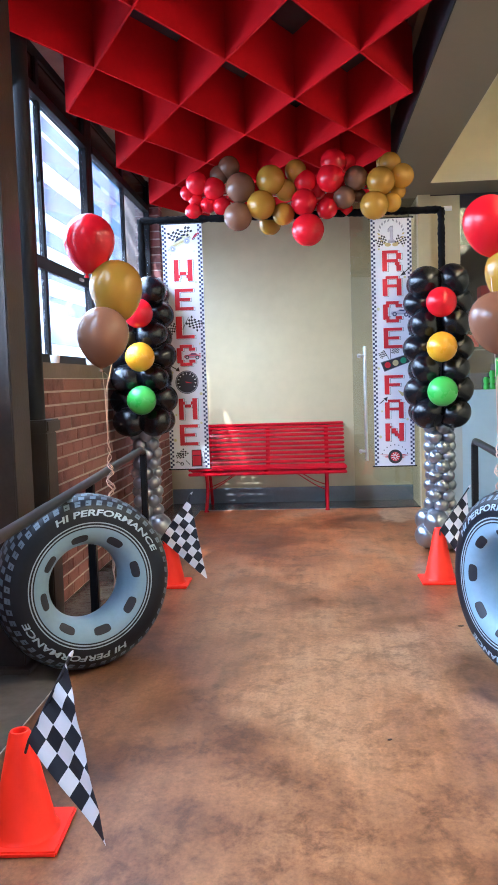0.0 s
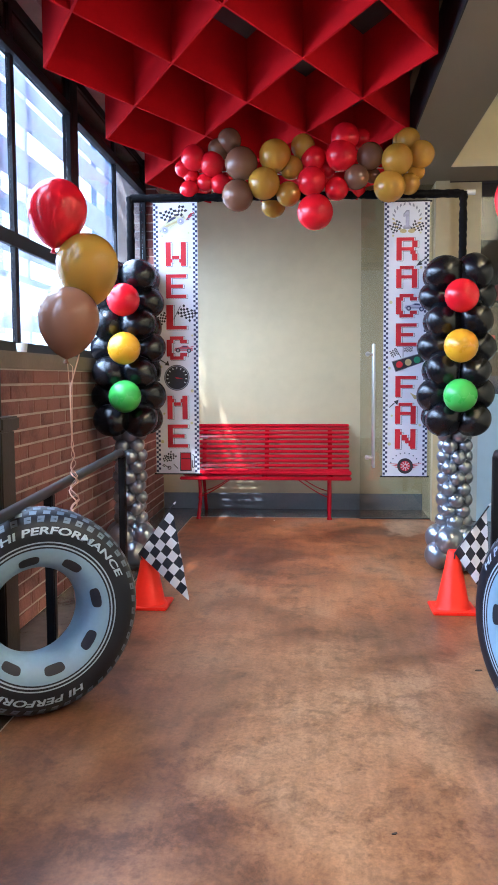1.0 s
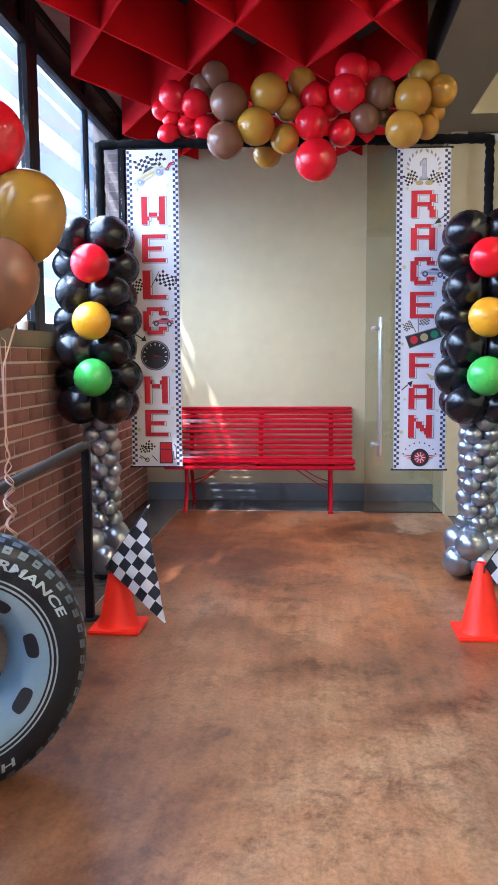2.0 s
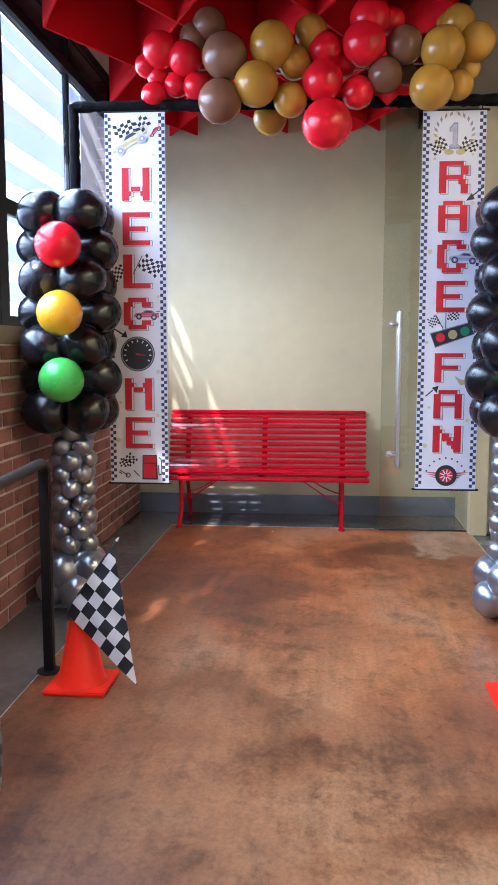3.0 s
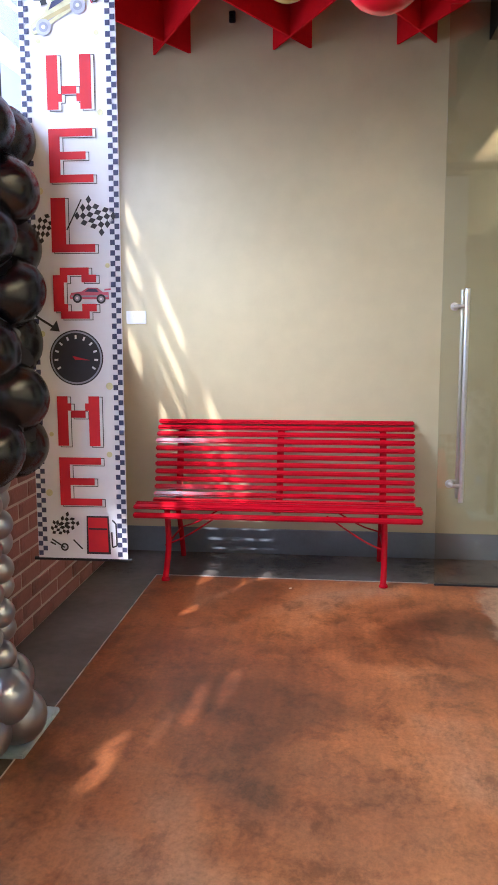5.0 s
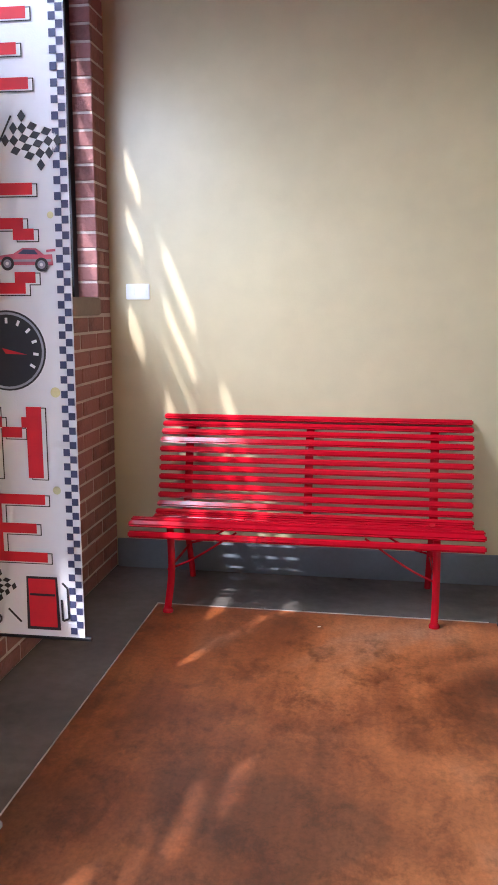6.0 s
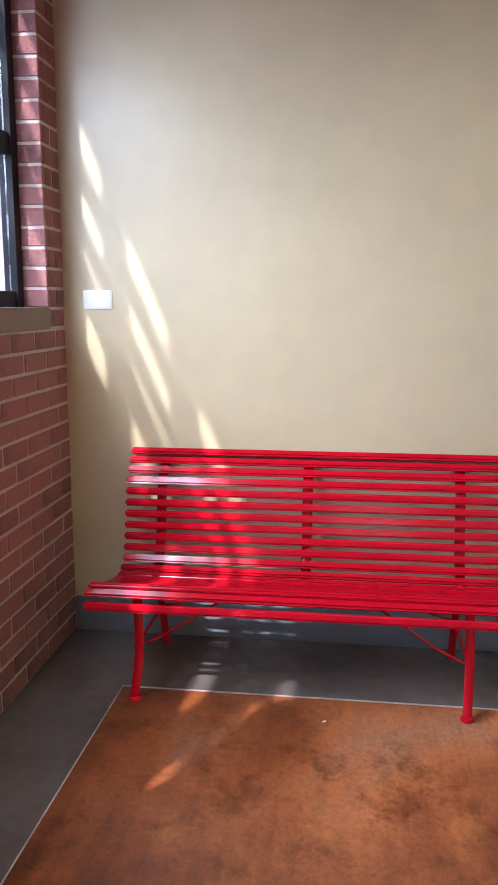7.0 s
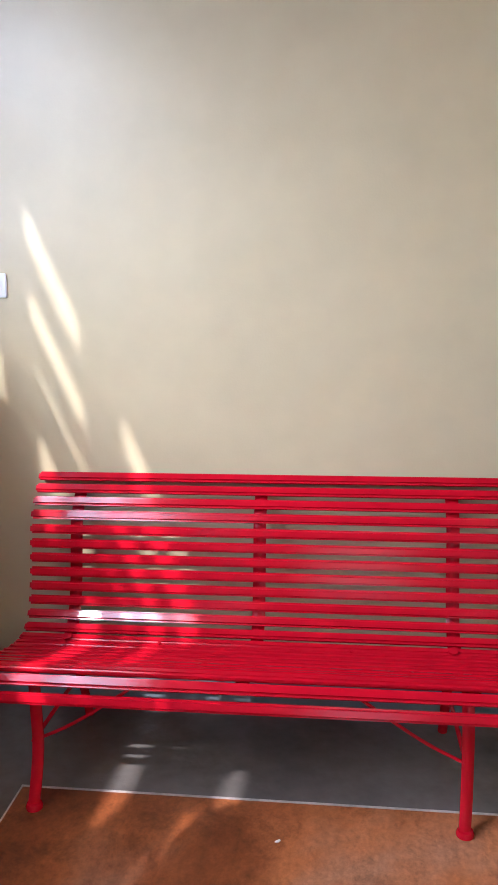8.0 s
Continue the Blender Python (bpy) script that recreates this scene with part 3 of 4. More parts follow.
pane = part("pane", bevelled(0.471, 1.084, GY, GY + 0.011, 0.012, 2.884, 0.0015, 1), M_GLASSGREEN, gp, smooth=False)
pane.visible_shadow = False
part("channel", boxes((0.471, 1.084, GY - 0.006, GY + 0.017, 0.0022, 0.0118)), M_RAIL, gp, smooth=False)
gs = thing("shop_glass", "clear glass pane over the low blue wall", "glass panel", "glass partition")
gs["kind"] = "structure"
pane = part("pane", bevelled(1.4715, 2.99, GY, GY + 0.011, 1.1005, 2.884, 0.0015, 1), M_GLASSGREEN, gs, smooth=False)
pane.visible_shadow = False
pull = thing("door_pull", "long straight stainless pull bar on the glass", "door handle")
part("bar", tube(bmesh.new(), [(0.586, GY - 0.062, 0.462), (0.586, GY - 0.062, 1.538)], 0.0125, 16), M_CHROME, pull)
part("bar", tube(bmesh.new(), [(0.586, GY + 0.073, 0.462), (0.586, GY + 0.073, 1.538)], 0.0125, 16), M_CHROME, pull)
for z in (0.548, 1.452):
    for y0, y1 in ((GY - 0.062, GY - 0.0005), (GY + 0.073, GY + 0.0115)):
        part("standoff", tube(bmesh.new(), [(0.586, y0, z), (0.545, y0, z), (0.535, (y0 + y1) / 2, z), (0.533, y1, z)], 0.0095, 12), M_CHROME, pull)
    part("flange", lathe(bmesh.new(), [(0, 0), (0.021, 0), (0.021, 0.007), (0.012, 0.010), (0, 0.010)], 18), M_CHROME, pull, m=pose(0.533, GY - 0.0006, z, 90))

# ---- backdrop frame ----
LX, RX = -1.150, 1.045


def frame_y(x):
    return 5.955 + 0.035 * (x + 0.85)


frame_stand = thing("backdrop_stand", "black fabric-wrapped pipe stand spanning the walkway", "backdrop stand")


def wrapped(points, r):
    """A pipe in a gathered cloth sleeve."""
    rnd = random.Random(len(points) * 7 + int(points[0][0] * 10))
    dense = []
    for a, b in zip(points, points[1:]):
        a, b = Vector(a), Vector(b)
        k = max(2, int((b - a).length / 0.02))
        dense += [a.lerp(b, i / k) for i in range(k)]
    dense.append(Vector(points[-1]))
    return tube(bmesh.new(), dense, [r * (1 + 0.07 * math.sin(i * 0.9) + rnd.uniform(-0.14, 0.14)) for i in range(len(dense))], 10)


part("crossbar", wrapped([(LX, frame_y(LX), 2.445), (RX, frame_y(RX), 2.445)], 0.026), M_FABRIC, frame_stand)
for x in (LX, RX):
    part("upright", wrapped([(x, frame_y(x), 0.02), (x, frame_y(x), 2.455)], 0.026), M_FABRIC, frame_stand)
    part("base_plate", bevelled(x - 0.15, x + 0.15, frame_y(x) - 0.2, frame_y(x) + 0.13, -0.003, 0.018, 0.004), M_BLUE, frame_stand, "grey-blue painted steel base plate")
part("end_cap", tube(bmesh.new(), [(RX + 0.02, frame_y(RX), 2.45), (RX + 0.075, frame_y(RX), 2.45)], 0.018, 12), M_WHITEPL, frame_stand, "bare white pipe end")

# ---- balloons ----


def balloon_mesh(name, mat, r, long=1.12, knot=True):
    """Pear-shaped balloon along +z with the knot at the origin side; its middle is at z = 0."""
    prof = []
    for i in range(15):
        a = math.pi * i / 14
        z = -math.cos(a)
        rr = math.sin(a)
        if z < 0:
            z *= long
            rr *= 1 - 0.10 * z * z
        prof.append((max(0.0, rr * r), z * r))
    if knot:
        k = r * long
        prof[0] = (r * 0.05, -k * 1.02)
        prof = [(0, -k * 1.14), (r * 0.10, -k * 1.13), (r * 0.05, -k * 1.06)] + prof
    prof[-1] = (0, r)
    return mesh_of(name, lathe(bmesh.new(), prof, 20), mat)


def aim(p, d, roll=0.0):
    """A pose at p whose z axis looks along d."""
    return Matrix.Translation(p) @ Vector(d).normalized().to_track_quat("Z", "Y").to_matrix().to_4x4() @ pose(0, 0, 0, 0, 0, roll)


ME_BLACK = balloon_mesh("balloon", M_BAL_BLACK, 0.118, 1.1)
ME_LIGHT = {c: balloon_mesh("light_balloon", m, 0.103, 1.05) for c, m in (("red", M_BAL_RED), ("yellow", M_BAL_YEL), ("green", M_BAL_GREEN))}
ME_SILVER = balloon_mesh("silver_balloon", M_BAL_SILVER, 0.0515, 1.06)
ME_SILVERBIG = balloon_mesh("silver_balloon", M_BAL_SILVER, 0.092, 1.1)


def traffic_light_column(x, y, seed, light_x):
    rnd = random.Random(seed)
    col = thing("balloon_column", "traffic light balloon column of black balloons on silver ones", "balloon column", "balloon columns at the backdrop stand", pose(x, y, 0))
    for row in range(7):
        z = 0.985 + 0.1530 * row
        for q in range(4):
            a = math.radians(45 + 90 * q + (0 if row % 2 == 0 else 45) + rnd.uniform(-4, 4))
            d = Vector((math.cos(a), math.sin(a), rnd.uniform(-0.06, 0.06)))
            if row % 2 == 1 and q == 2:
                continue
            s = rnd.uniform(0.96, 1.04)
            piece("balloon", ME_BLACK, col, aim(d * 0.128 + Vector((0, 0, z)), d, rnd.uniform(0, 360)) @ Matrix.Diagonal((s, s * 0.88, s, 1)))
    for c, z in (("green", 1.137), ("yellow", 1.438), ("red", 1.739)):
        piece("light_balloon", ME_LIGHT[c], col, aim((light_x, -0.255, z), (0.0, -1, rnd.uniform(-0.05, 0.05))), c + " signal balloon")
    for row in range(10):
        z = 0.255 + 0.0695 * row
        for q in range(4):
            a = math.radians(40 + 90 * q + 47 * row + rnd.uniform(-3, 3))
            d = Vector((math.cos(a), math.sin(a), rnd.uniform(-0.04, 0.04)))
            s = rnd.uniform(0.96, 1.04)
            piece("silver_balloon", ME_SILVER, col, aim(d * 0.066 + Vector((0, 0, z)), d) @ Matrix.Diagonal((s, s * 0.97, s, 1)))
    part("core", tube(bmesh.new(), [(0, 0, 0.02), (0, 0, 1.95)], 0.030, 10), M_FABRIC, col)
    for row in range(2):
        for q in range(4):
            a = math.radians(20 + 90 * q + 45 * row)
            d = Vector((math.cos(a), math.sin(a), 0))
            piece("silver_balloon", ME_SILVERBIG, col, aim(d * (0.105 - 0.01 * row) + Vector((0, 0, 0.105 + 0.10 * row)), d))
    return col


traffic_light_column(-1.145, 5.79, 3, 0.035)
traffic_light_column(0.977, 5.80, 5, -0.015)

RED = [(-0.718, 5.929, 2.696, 0.083), (-0.596, 5.929, 2.651, 0.082), (-0.796, 5.982, 2.642, 0.056), (-0.742, 6.0, 2.593, 0.053), (-0.646, 5.973, 2.544, 0.06), (-0.544, 5.957, 2.529, 0.068), (-0.755, 5.966, 2.497, 0.063), (0.068, 5.929, 2.669, 0.081), (0.246, 5.888, 2.675, 0.101), (0.272, 5.903, 2.79, 0.094), (0.372, 5.966, 2.80, 0.064), (0.157, 5.979, 2.613, 0.057), (0.056, 5.897, 2.517, 0.095), (0.219, 5.935, 2.473, 0.077), (0.079, 5.847, 2.311, 0.116), (0.36, 6.0, 2.475, 0.05)]
BROWN = [(-0.482, 5.935, 2.80, 0.08), (-0.556, 5.951, 2.749, 0.072), (-0.399, 5.872, 2.635, 0.108), (-0.423, 5.878, 2.434, 0.104), (0.432, 5.916, 2.672, 0.087), (0.346, 5.925, 2.544, 0.082), (0.456, 6.0, 2.567, 0.05)]
GOLD = [(-0.18, 5.878, 2.68, 0.105), (-0.078, 5.935, 2.616, 0.078), (0.0, 5.935, 2.75, 0.079), (-0.252, 5.875, 2.506, 0.105), (-0.095, 5.925, 2.445, 0.081), (-0.201, 6.08, 2.409, 0.083), (0.602, 5.885, 2.636, 0.102), (0.756, 5.919, 2.675, 0.087), (0.675, 5.935, 2.769, 0.079), (0.554, 5.881, 2.469, 0.102), (0.685, 5.951, 2.497, 0.07), (0.736, 5.982, 2.579, 0.055), (0.63, 6.0, 2.789, 0.048)]
garland = thing("balloon_garland", "garland of red, brown and mustard balloons on the crossbar", "balloon garland")
grnd = random.Random(11)
for colour, rows, mat in (("red", RED, M_BAL_RED), ("taupe brown", BROWN, M_BAL_TAUPE), ("mustard", GOLD, M_BAL_GOLD)):
    me = balloon_mesh("balloon", mat, 1.0, 1.08)
    for x, y, z, r in rows:
        core = Vector((x * 0.97, 6.02, 2.56))
        d = Vector((x, y, z)) - core + Vector((grnd.uniform(-0.03, 0.03), -0.02, 0))
        piece("balloon", me, garland, aim((x, y, z), d) @ Matrix.Diagonal((r, r, r, 1)), colour + " balloon")
part("line", tube(bmesh.new(), smooth_line([(-0.8, 6.0, 2.6), (-0.4, 6.0, 2.62), (0.0, 6.01, 2.58), (0.4, 6.01, 2.62), (0.75, 6.02, 2.6)], 20), 0.004, 6), M_WHITEPL, garland)
for x in (-0.6, 0.1, 0.6):
    part("tie", tube(bmesh.new(), [(x, 6.0, 2.46), (x, 6.0, 2.61)], 0.003, 6), M_WHITEPL, garland)


def balloon_bouquet(x, y, s, seed, low):
    """Three tied balloons on curling ribbon over a weight; s mirrors it, low shifts the lowest sideways."""
    rnd = random.Random(seed)
    b = thing("balloon_bouquet", "red, mustard and brown balloons on curled ribbon", "balloon bouquet", "balloon bouquets by the tyres", pose(x, y, 0))
    up = []
    for mat, dx, dy, z, r, name in ((M_BAL_RED, -0.055, 0.03, 1.965, 0.125, "red balloon"), (M_BAL_GOLD, 0.06, 0.06, 1.735, 0.132, "mustard balloon"), (M_BAL_BROWN, low, -0.12, 1.498, 0.125, "brown balloon")):
        me = balloon_mesh("balloon", mat, r, 1.32)
        piece("balloon", me, b, aim((s * dx, dy, z), (s * rnd.uniform(-0.12, 0.12), rnd.uniform(-0.1, 0.05), 1)), name)
        up.append((s * dx, dy, z - r * 1.5))
    kx, ky = up[2][0], up[2][1]
    for n, (ax, ay, az) in enumerate(up):
        pts = [(ax, ay, az)]
        for i in range(1, 111):
            t = i / 110
            z = az * (1 - t) + 0.05 * t
            near = min(1.0, max(0.0, (az - z) / max(0.05, az - 1.22)))
            curl = 0.017 * max(0.0, min(1.0, (1.02 - z) * 5)) * max(0.15, min(1.0, (z - 0.45) * 4))
            ph = i * 0.95 + n * 2.1
            pts.append((ax + (kx - ax) * near + s * 0.004 * n + curl * math.cos(ph) + 0.004 * math.sin(z * 9 + n), ay + (ky - ay) * near + curl * math.sin(ph), z))
        part("ribbon", tube(bmesh.new(), pts, 0.0030, 5, flat=(1.0, 0.4)), M_RIBBON, b)
    part("weight", lathe(bmesh.new(), [(0, -0.003), (0.05, -0.003), (0.055, 0.01), (0.04, 0.035), (0.015, 0.05), (0, 0.052)], 20), M_BAL_SILVER, b, m=pose(kx, ky, 0))
    return b


balloon_bouquet(-0.945, 3.90, 1, 2, 0.03)
balloon_bouquet(0.985, 3.90, 1, 4, -0.06)

# ---- printed banners ----
GLYPHS = {
    "W": ("1....1", "1....1", "1....1", "1....1", "1.11.1", "11..11", "1....1"),
    "E": ("111111", "1.....", "1.....", "11111.", "1.....", "1.....", "111111"),
    "L": ("11....", "11....", "11....", "11....", "11....", "11....", "111111"),
    "C": (".1111.", "11..11", "1.....", "1.....", "1.....", "11..11", ".1111."),
    "M": ("1....1", "11..11", "1.11.1", "1....1", "1....1", "1....1", "1....1"),
    "R": ("11111.", "1....1", "1....1", "11111.", "1...1.", "1....1", "1....1"),
    "A": (".1111.", "1....1", "1....1", "111111", "1....1", "1....1", "1....1"),
    "F": ("111111", "1.....", "1.....", "11111.", "1.....", "1.....", "1....."),
    "N": ("1....1", "11...1", "1.1..1", "1.11.1", "1..1.1", "1...11", "1....1"),
}


class Sheet:
    """Places flat prints on a hanging banner: u to the right, v down, in metres, layers towards the viewer."""

    def __init__(self, parent, wave):
        self.parent, self.wave = parent, wave

    def y(self, v, layer):
        return -0.0012 - 0.0007 * layer + self.wave(v)

    def poly(self, bm, pts, layer):
        vs = [bm.verts.new((u, self.y(v, layer), -v)) for u, v in pts]
        bm.faces.new(vs)

    def rects(self, name, rows, mat, layer, label=""):
        bm = bmesh.new()
        for u0, u1, v0, v1 in rows:
            self.poly(bm, [(u0, v0), (u1, v0), (u1, v1), (u0, v1)], layer)
        return part(name, bm, mat, self.parent, label, smooth=False)

    def disc(self, name, u, v, r, mat, layer, inner=0.0, a0=0, a1=360, squash=1.0):
        bm = bmesh.new()
        n = 36
        for k in range(n):
            p, q = (math.radians(a0 + (a1 - a0) * i / n) for i in (k, k + 1))
            pts = [(u + r * math.cos(p), v + r * squash * math.sin(p)), (u + r * math.cos(q), v + r * squash * math.sin(q))]
            if inner:
                pts += [(u + inner * math.cos(q), v + inner * squash * math.sin(q)), (u + inner * math.cos(p), v + inner * squash * math.sin(p))]
            else:
                pts.append((u, v))
            self.poly(bm, pts, layer)
        return part(name, bm, mat, self.parent, smooth=False)

    def shape(self, name, pts, mat, layer):
        bm = bmesh.new()
        self.poly(bm, pts, layer)
        return part(name, bm, mat, self.parent, smooth=False)

    def letter(self, ch, u0, u1, v0, v1):
        g = GLYPHS[ch]
        w, h = (u1 - u0) / 6, (v1 - v0) / 7
        cells = [(i, j) for j, row in enumerate(g) for i, c in enumerate(row) if c == "1"]
        e, t = 0.0022, 0.009

        def cell_rects(du, dv, grow):
            out = []
            for i, j in cells:
                wide = w * 1.5 if (i - 1, j) not in cells and (i + 1, j) not in cells and i < 5 else w
                a = u0 + i * w - (w * 0.5 if i == 5 and (4, j) not in cells else 0)
                b = u0 + i * w + wide
                out.append((a + du - grow, b + du + grow, v0 + j * h + dv - grow, v0 + (j + 1) * h + dv + grow))
            return out
        face = self.rects("letter_" + ch.lower(), cell_rects(0, 0, 0.0004), M_PRINTRED, 3, "red block letter " + ch)
        self.rects("letter_outline", cell_rects(t, 0.003, e), M_PRINTBLACK, 1).parent = face
        self.rects("letter_side", cell_rects(t, 0.003, 0), M_PRINTWHITE, 2).parent = face

    def check_flag(self, u, v, w, h, tilt, cols=6, rows=4):
        ca, sa = math.cos(radians(tilt)), math.sin(radians(tilt))

        def at(a, b):
            x, y = (a - 0.5) * w, (b - 0.5) * h + 0.1 * h * math.sin(a * 6)
            return u + x * ca - y * sa, v + x * sa + y * ca
        for name, mat, layer, keep in (("flag_print", M_PRINTBLACK, 2, 0), ("flag_ground", M_PRINTWHITE, 1, None)):
            bm = bmesh.new()
            for i in range(cols):
                for j in range(rows):
                    if keep is None or (i + j) % 2 == keep:
                        self.poly(bm, [at(i / cols, j / rows), at((i + 1) / cols, j / rows), at((i + 1) / cols, (j + 1) / rows), at(i / cols, (j + 1) / rows)], layer)
            part(name, bm, mat, self.parent, smooth=False)

    def stick(self, a, b, width, mat, layer):
        a, b = Vector(a), Vector(b)
        d = (b - a).normalized()
        s = Vector((-d.y, d.x)) * width / 2
        self.shape("flag_stick", [tuple(a + s), tuple(b + s), tuple(b - s), tuple(a - s)], mat, layer)


BW, BH = 0.295, 1.80


def banner(name, label, x, z_top, word, rows, yaw):
    b = thing(name, label, "banner", "banners on the backdrop stand", pose(x, frame_y(x) - 0.032, z_top, 0, 0, yaw))

    def wave(v):
        return 0.004 * math.sin(v * 3.1 + len(word)) * min(1, v * 4)
    sheet = Sheet(b, wave)
    bm = bmesh.new()
    n = 40
    front = [[bm.verts.new((u, wave(BH * k / n), -BH * k / n)) for u in (0, BW)] for k in range(n + 1)]
    back = [[bm.verts.new((u, wave(BH * k / n) + 0.0012, -BH * k / n)) for u in (0, BW)] for k in range(n + 1)]
    for k in range(n):
        bm.faces.new((front[k][0], front[k][1], front[k + 1][1], front[k + 1][0]))
        bm.faces.new((back[k][0], back[k + 1][0], back[k + 1][1], back[k][1]))
        for s in (0, 1):
            bm.faces.new((front[k][s], front[k + 1][s], back[k + 1][s], back[k][s]))
    part("cloth", bm, M_BANNER, b)
    for z in (0.004, -BH - 0.003):
        part("rod", tube(bmesh.new(), [(-0.014, 0.004, z), (BW + 0.014, 0.004, z)], 0.0055, 10), M_BLACKMETAL, b)
    for k, (u, v) in enumerate(((0.2, 0.12), (0.82, 0.235), (0.16, 0.36), (0.86, 0.485), (0.14, 0.60), (0.85, 0.69), (0.2, 0.775), (0.83, 0.81), (0.15, 0.88), (0.8, 0.11))):
        sheet.disc("speck_print", u * BW, v * BH, 0.007 + 0.002 * (k % 3), M_PRINTPALE, 1)
    for u in (0.02, BW - 0.02):
        part("hanging_loop", tube(bmesh.new(), [(u, 0.004, 0.004), (u, 0.018, 0.045)], 0.0025, 6), M_FABRIC, b)
    s = 0.0158
    for side in (0.002, BW - 0.002 - 2 * 0.0148):
        k, rects = 0, []
        while (k + 1) * s < BH - 0.01:
            u = side + (0.0148 if k % 2 else 0)
            rects.append((u, u + 0.0148, 0.006 + k * s, 0.006 + (k + 1) * s))
            k += 1
        sheet.rects("checked_border", rects, M_PRINTNAVY, 1, "navy checked border")
    for ch, (v0, v1) in zip(word, rows):
        if ch != "O":
            sheet.letter(ch, 0.275 * BW, 0.735 * BW, v0 * BH, v1 * BH)
    return b, sheet


def small_car(sh, u, v, w, tilt, body, wheel=M_PRINTBLACK):
    """A little printed racing car: low body, dark screen, side stripe, wing and two wheels."""
    ca, sa = math.cos(radians(tilt)), math.sin(radians(tilt))

    def at(x, y):
        return u + (x * ca - y * sa) * w, v + (x * sa + y * ca) * w
    sh.shape("car_print", [at(-0.5, 0.05), at(-0.46, -0.05), at(-0.2, -0.09), at(-0.04, -0.19), at(0.2, -0.19), at(0.34, -0.09), at(0.48, -0.10), at(0.5, 0.08), at(-0.48, 0.10)], body, 2)
    sh.shape("screen_print", [at(-0.12, -0.09), at(-0.02, -0.165), at(0.17, -0.165), at(0.24, -0.09)], M_PRINTNAVY, 3)
    sh.shape("stripe_print", [at(-0.46, 0.015), at(0.47, -0.02), at(0.47, 0.02), at(-0.46, 0.05)], M_PRINTGREY, 3)
    sh.shape("wing_print", [at(0.38, -0.17), at(0.54, -0.19), at(0.54, -0.15), at(0.38, -0.13)], body, 3)
    for x in (-0.30, 0.30):
        p = at(x, 0.075)
        sh.disc("wheel_print", p[0], p[1], 0.115 * w, wheel, 4)
        sh.disc("hub_print", p[0], p[1], 0.07 * w, M_PRINTGREY, 5)
        sh.disc("hub_print", p[0], p[1], 0.03 * w, M_PRINTWHITE, 6)


ww, sw = banner("welcome_banner", "white hanging banner with checked border reading WELCOME in red", -0.992, 2.407, "WELCOME", [(0.143, 0.229), (0.26, 0.347), (0.372, 0.462), (0.488, 0.574), (0, 0), (0.708, 0.795), (0.816, 0.902)], 1.0)
U = BW
# speedometer in place of the letter
cu, cv = 0.50 * U, 0.641 * BH
sw.disc("dial_rim", cu, cv, 0.086, M_PRINTBLACK, 1)
sw.disc("dial_ring", cu, cv, 0.082, M_PRINTGREY, 2, inner=0.077)
sw.disc("dial_face", cu, cv, 0.076, M_PRINTBLACK, 2)
for k in range(11):
    a = radians(150 + 24 * k)
    sw.stick((cu + 0.058 * math.cos(a), cv + 0.058 * math.sin(a)), (cu + 0.070 * math.cos(a), cv + 0.070 * math.sin(a)), 0.006, M_PRINTWHITE, 3)
sw.shape("dial_needle", [(cu - 0.012, cv - 0.006), (cu + 0.045, cv + 0.008), (cu - 0.004, cv + 0.006)], M_PRINTRED, 4)
sw.check_flag(0.34 * U, 0.042 * BH, 0.11, 0.06, -14)
sw.check_flag(0.62 * U, 0.030 * BH, 0.075, 0.06, -35, 4, 4)
small_car(sw, 0.42 * U, 0.076 * BH, 0.20, -28, M_PRINTPALE, M_PRINTLILAC)
sw.stick((0.24 * U, 0.090 * BH), (0.60 * U, 0.064 * BH), 0.012, M_PRINTGOLD, 3)
small_car(sw, 0.84 * U, 0.05 * BH, 0.07, -40, M_PRINTRED)
sw.check_flag(0.74 * U, 0.403 * BH, 0.105, 0.075, 38, 7, 5)
sw.check_flag(0.16 * U, 0.425 * BH, 0.09, 0.06, -28, 7, 5)
sw.stick((0.44 * U, 0.425 * BH), (0.60 * U, 0.375 * BH), 0.004, M_PRINTBLACK, 2)
small_car(sw, 0.66 * U, 0.535 * BH, 0.125, 2, M_PRINTROSE)
sw.stick((0.06 * U, 0.568 * BH), (0.26 * U, 0.588 * BH), 0.007, M_PRINTBLACK, 2)
sw.shape("arrow_print", [(0.22 * U, 0.594 * BH), (0.33 * U, 0.596 * BH), (0.30 * U, 0.577 * BH)], M_PRINTBLACK, 2)
sw.check_flag(0.34 * U, 0.935 * BH, 0.055, 0.055, 50, 5, 5)
sw.check_flag(0.24 * U, 0.945 * BH, 0.05, 0.04, 20, 5, 4)
sw.shape("pump_outline", [(0.555 * U, 0.921 * BH), (0.80 * U, 0.921 * BH), (0.815 * U, 0.991 * BH), (0.545 * U, 0.991 * BH)], M_PRINTBLACK, 1)
sw.shape("pump_print", [(0.57 * U, 0.924 * BH), (0.785 * U, 0.924 * BH), (0.79 * U, 0.987 * BH), (0.57 * U, 0.987 * BH)], M_PRINTRED, 2)
sw.rects("pump_line", [(0.58 * U, 0.78 * U, 0.943 * BH, 0.946 * BH)], M_PRINTBLACK, 3)
for a, b in (((0.84, 0.928), (0.88, 0.935)), ((0.88, 0.935), (0.885, 0.975)), ((0.885, 0.975), (0.835, 0.978)), ((0.835, 0.978), (0.83, 0.95)), ((0.16, 0.965), (0.3, 0.98)), ((0.4, 0.965), (0.5, 0.982)), ((0.2, 0.975), (0.14, 0.97))):
    sw.stick((a[0] * U, a[1] * BH), (b[0] * U, b[1] * BH), 0.005, M_PRINTBLACK, 2)
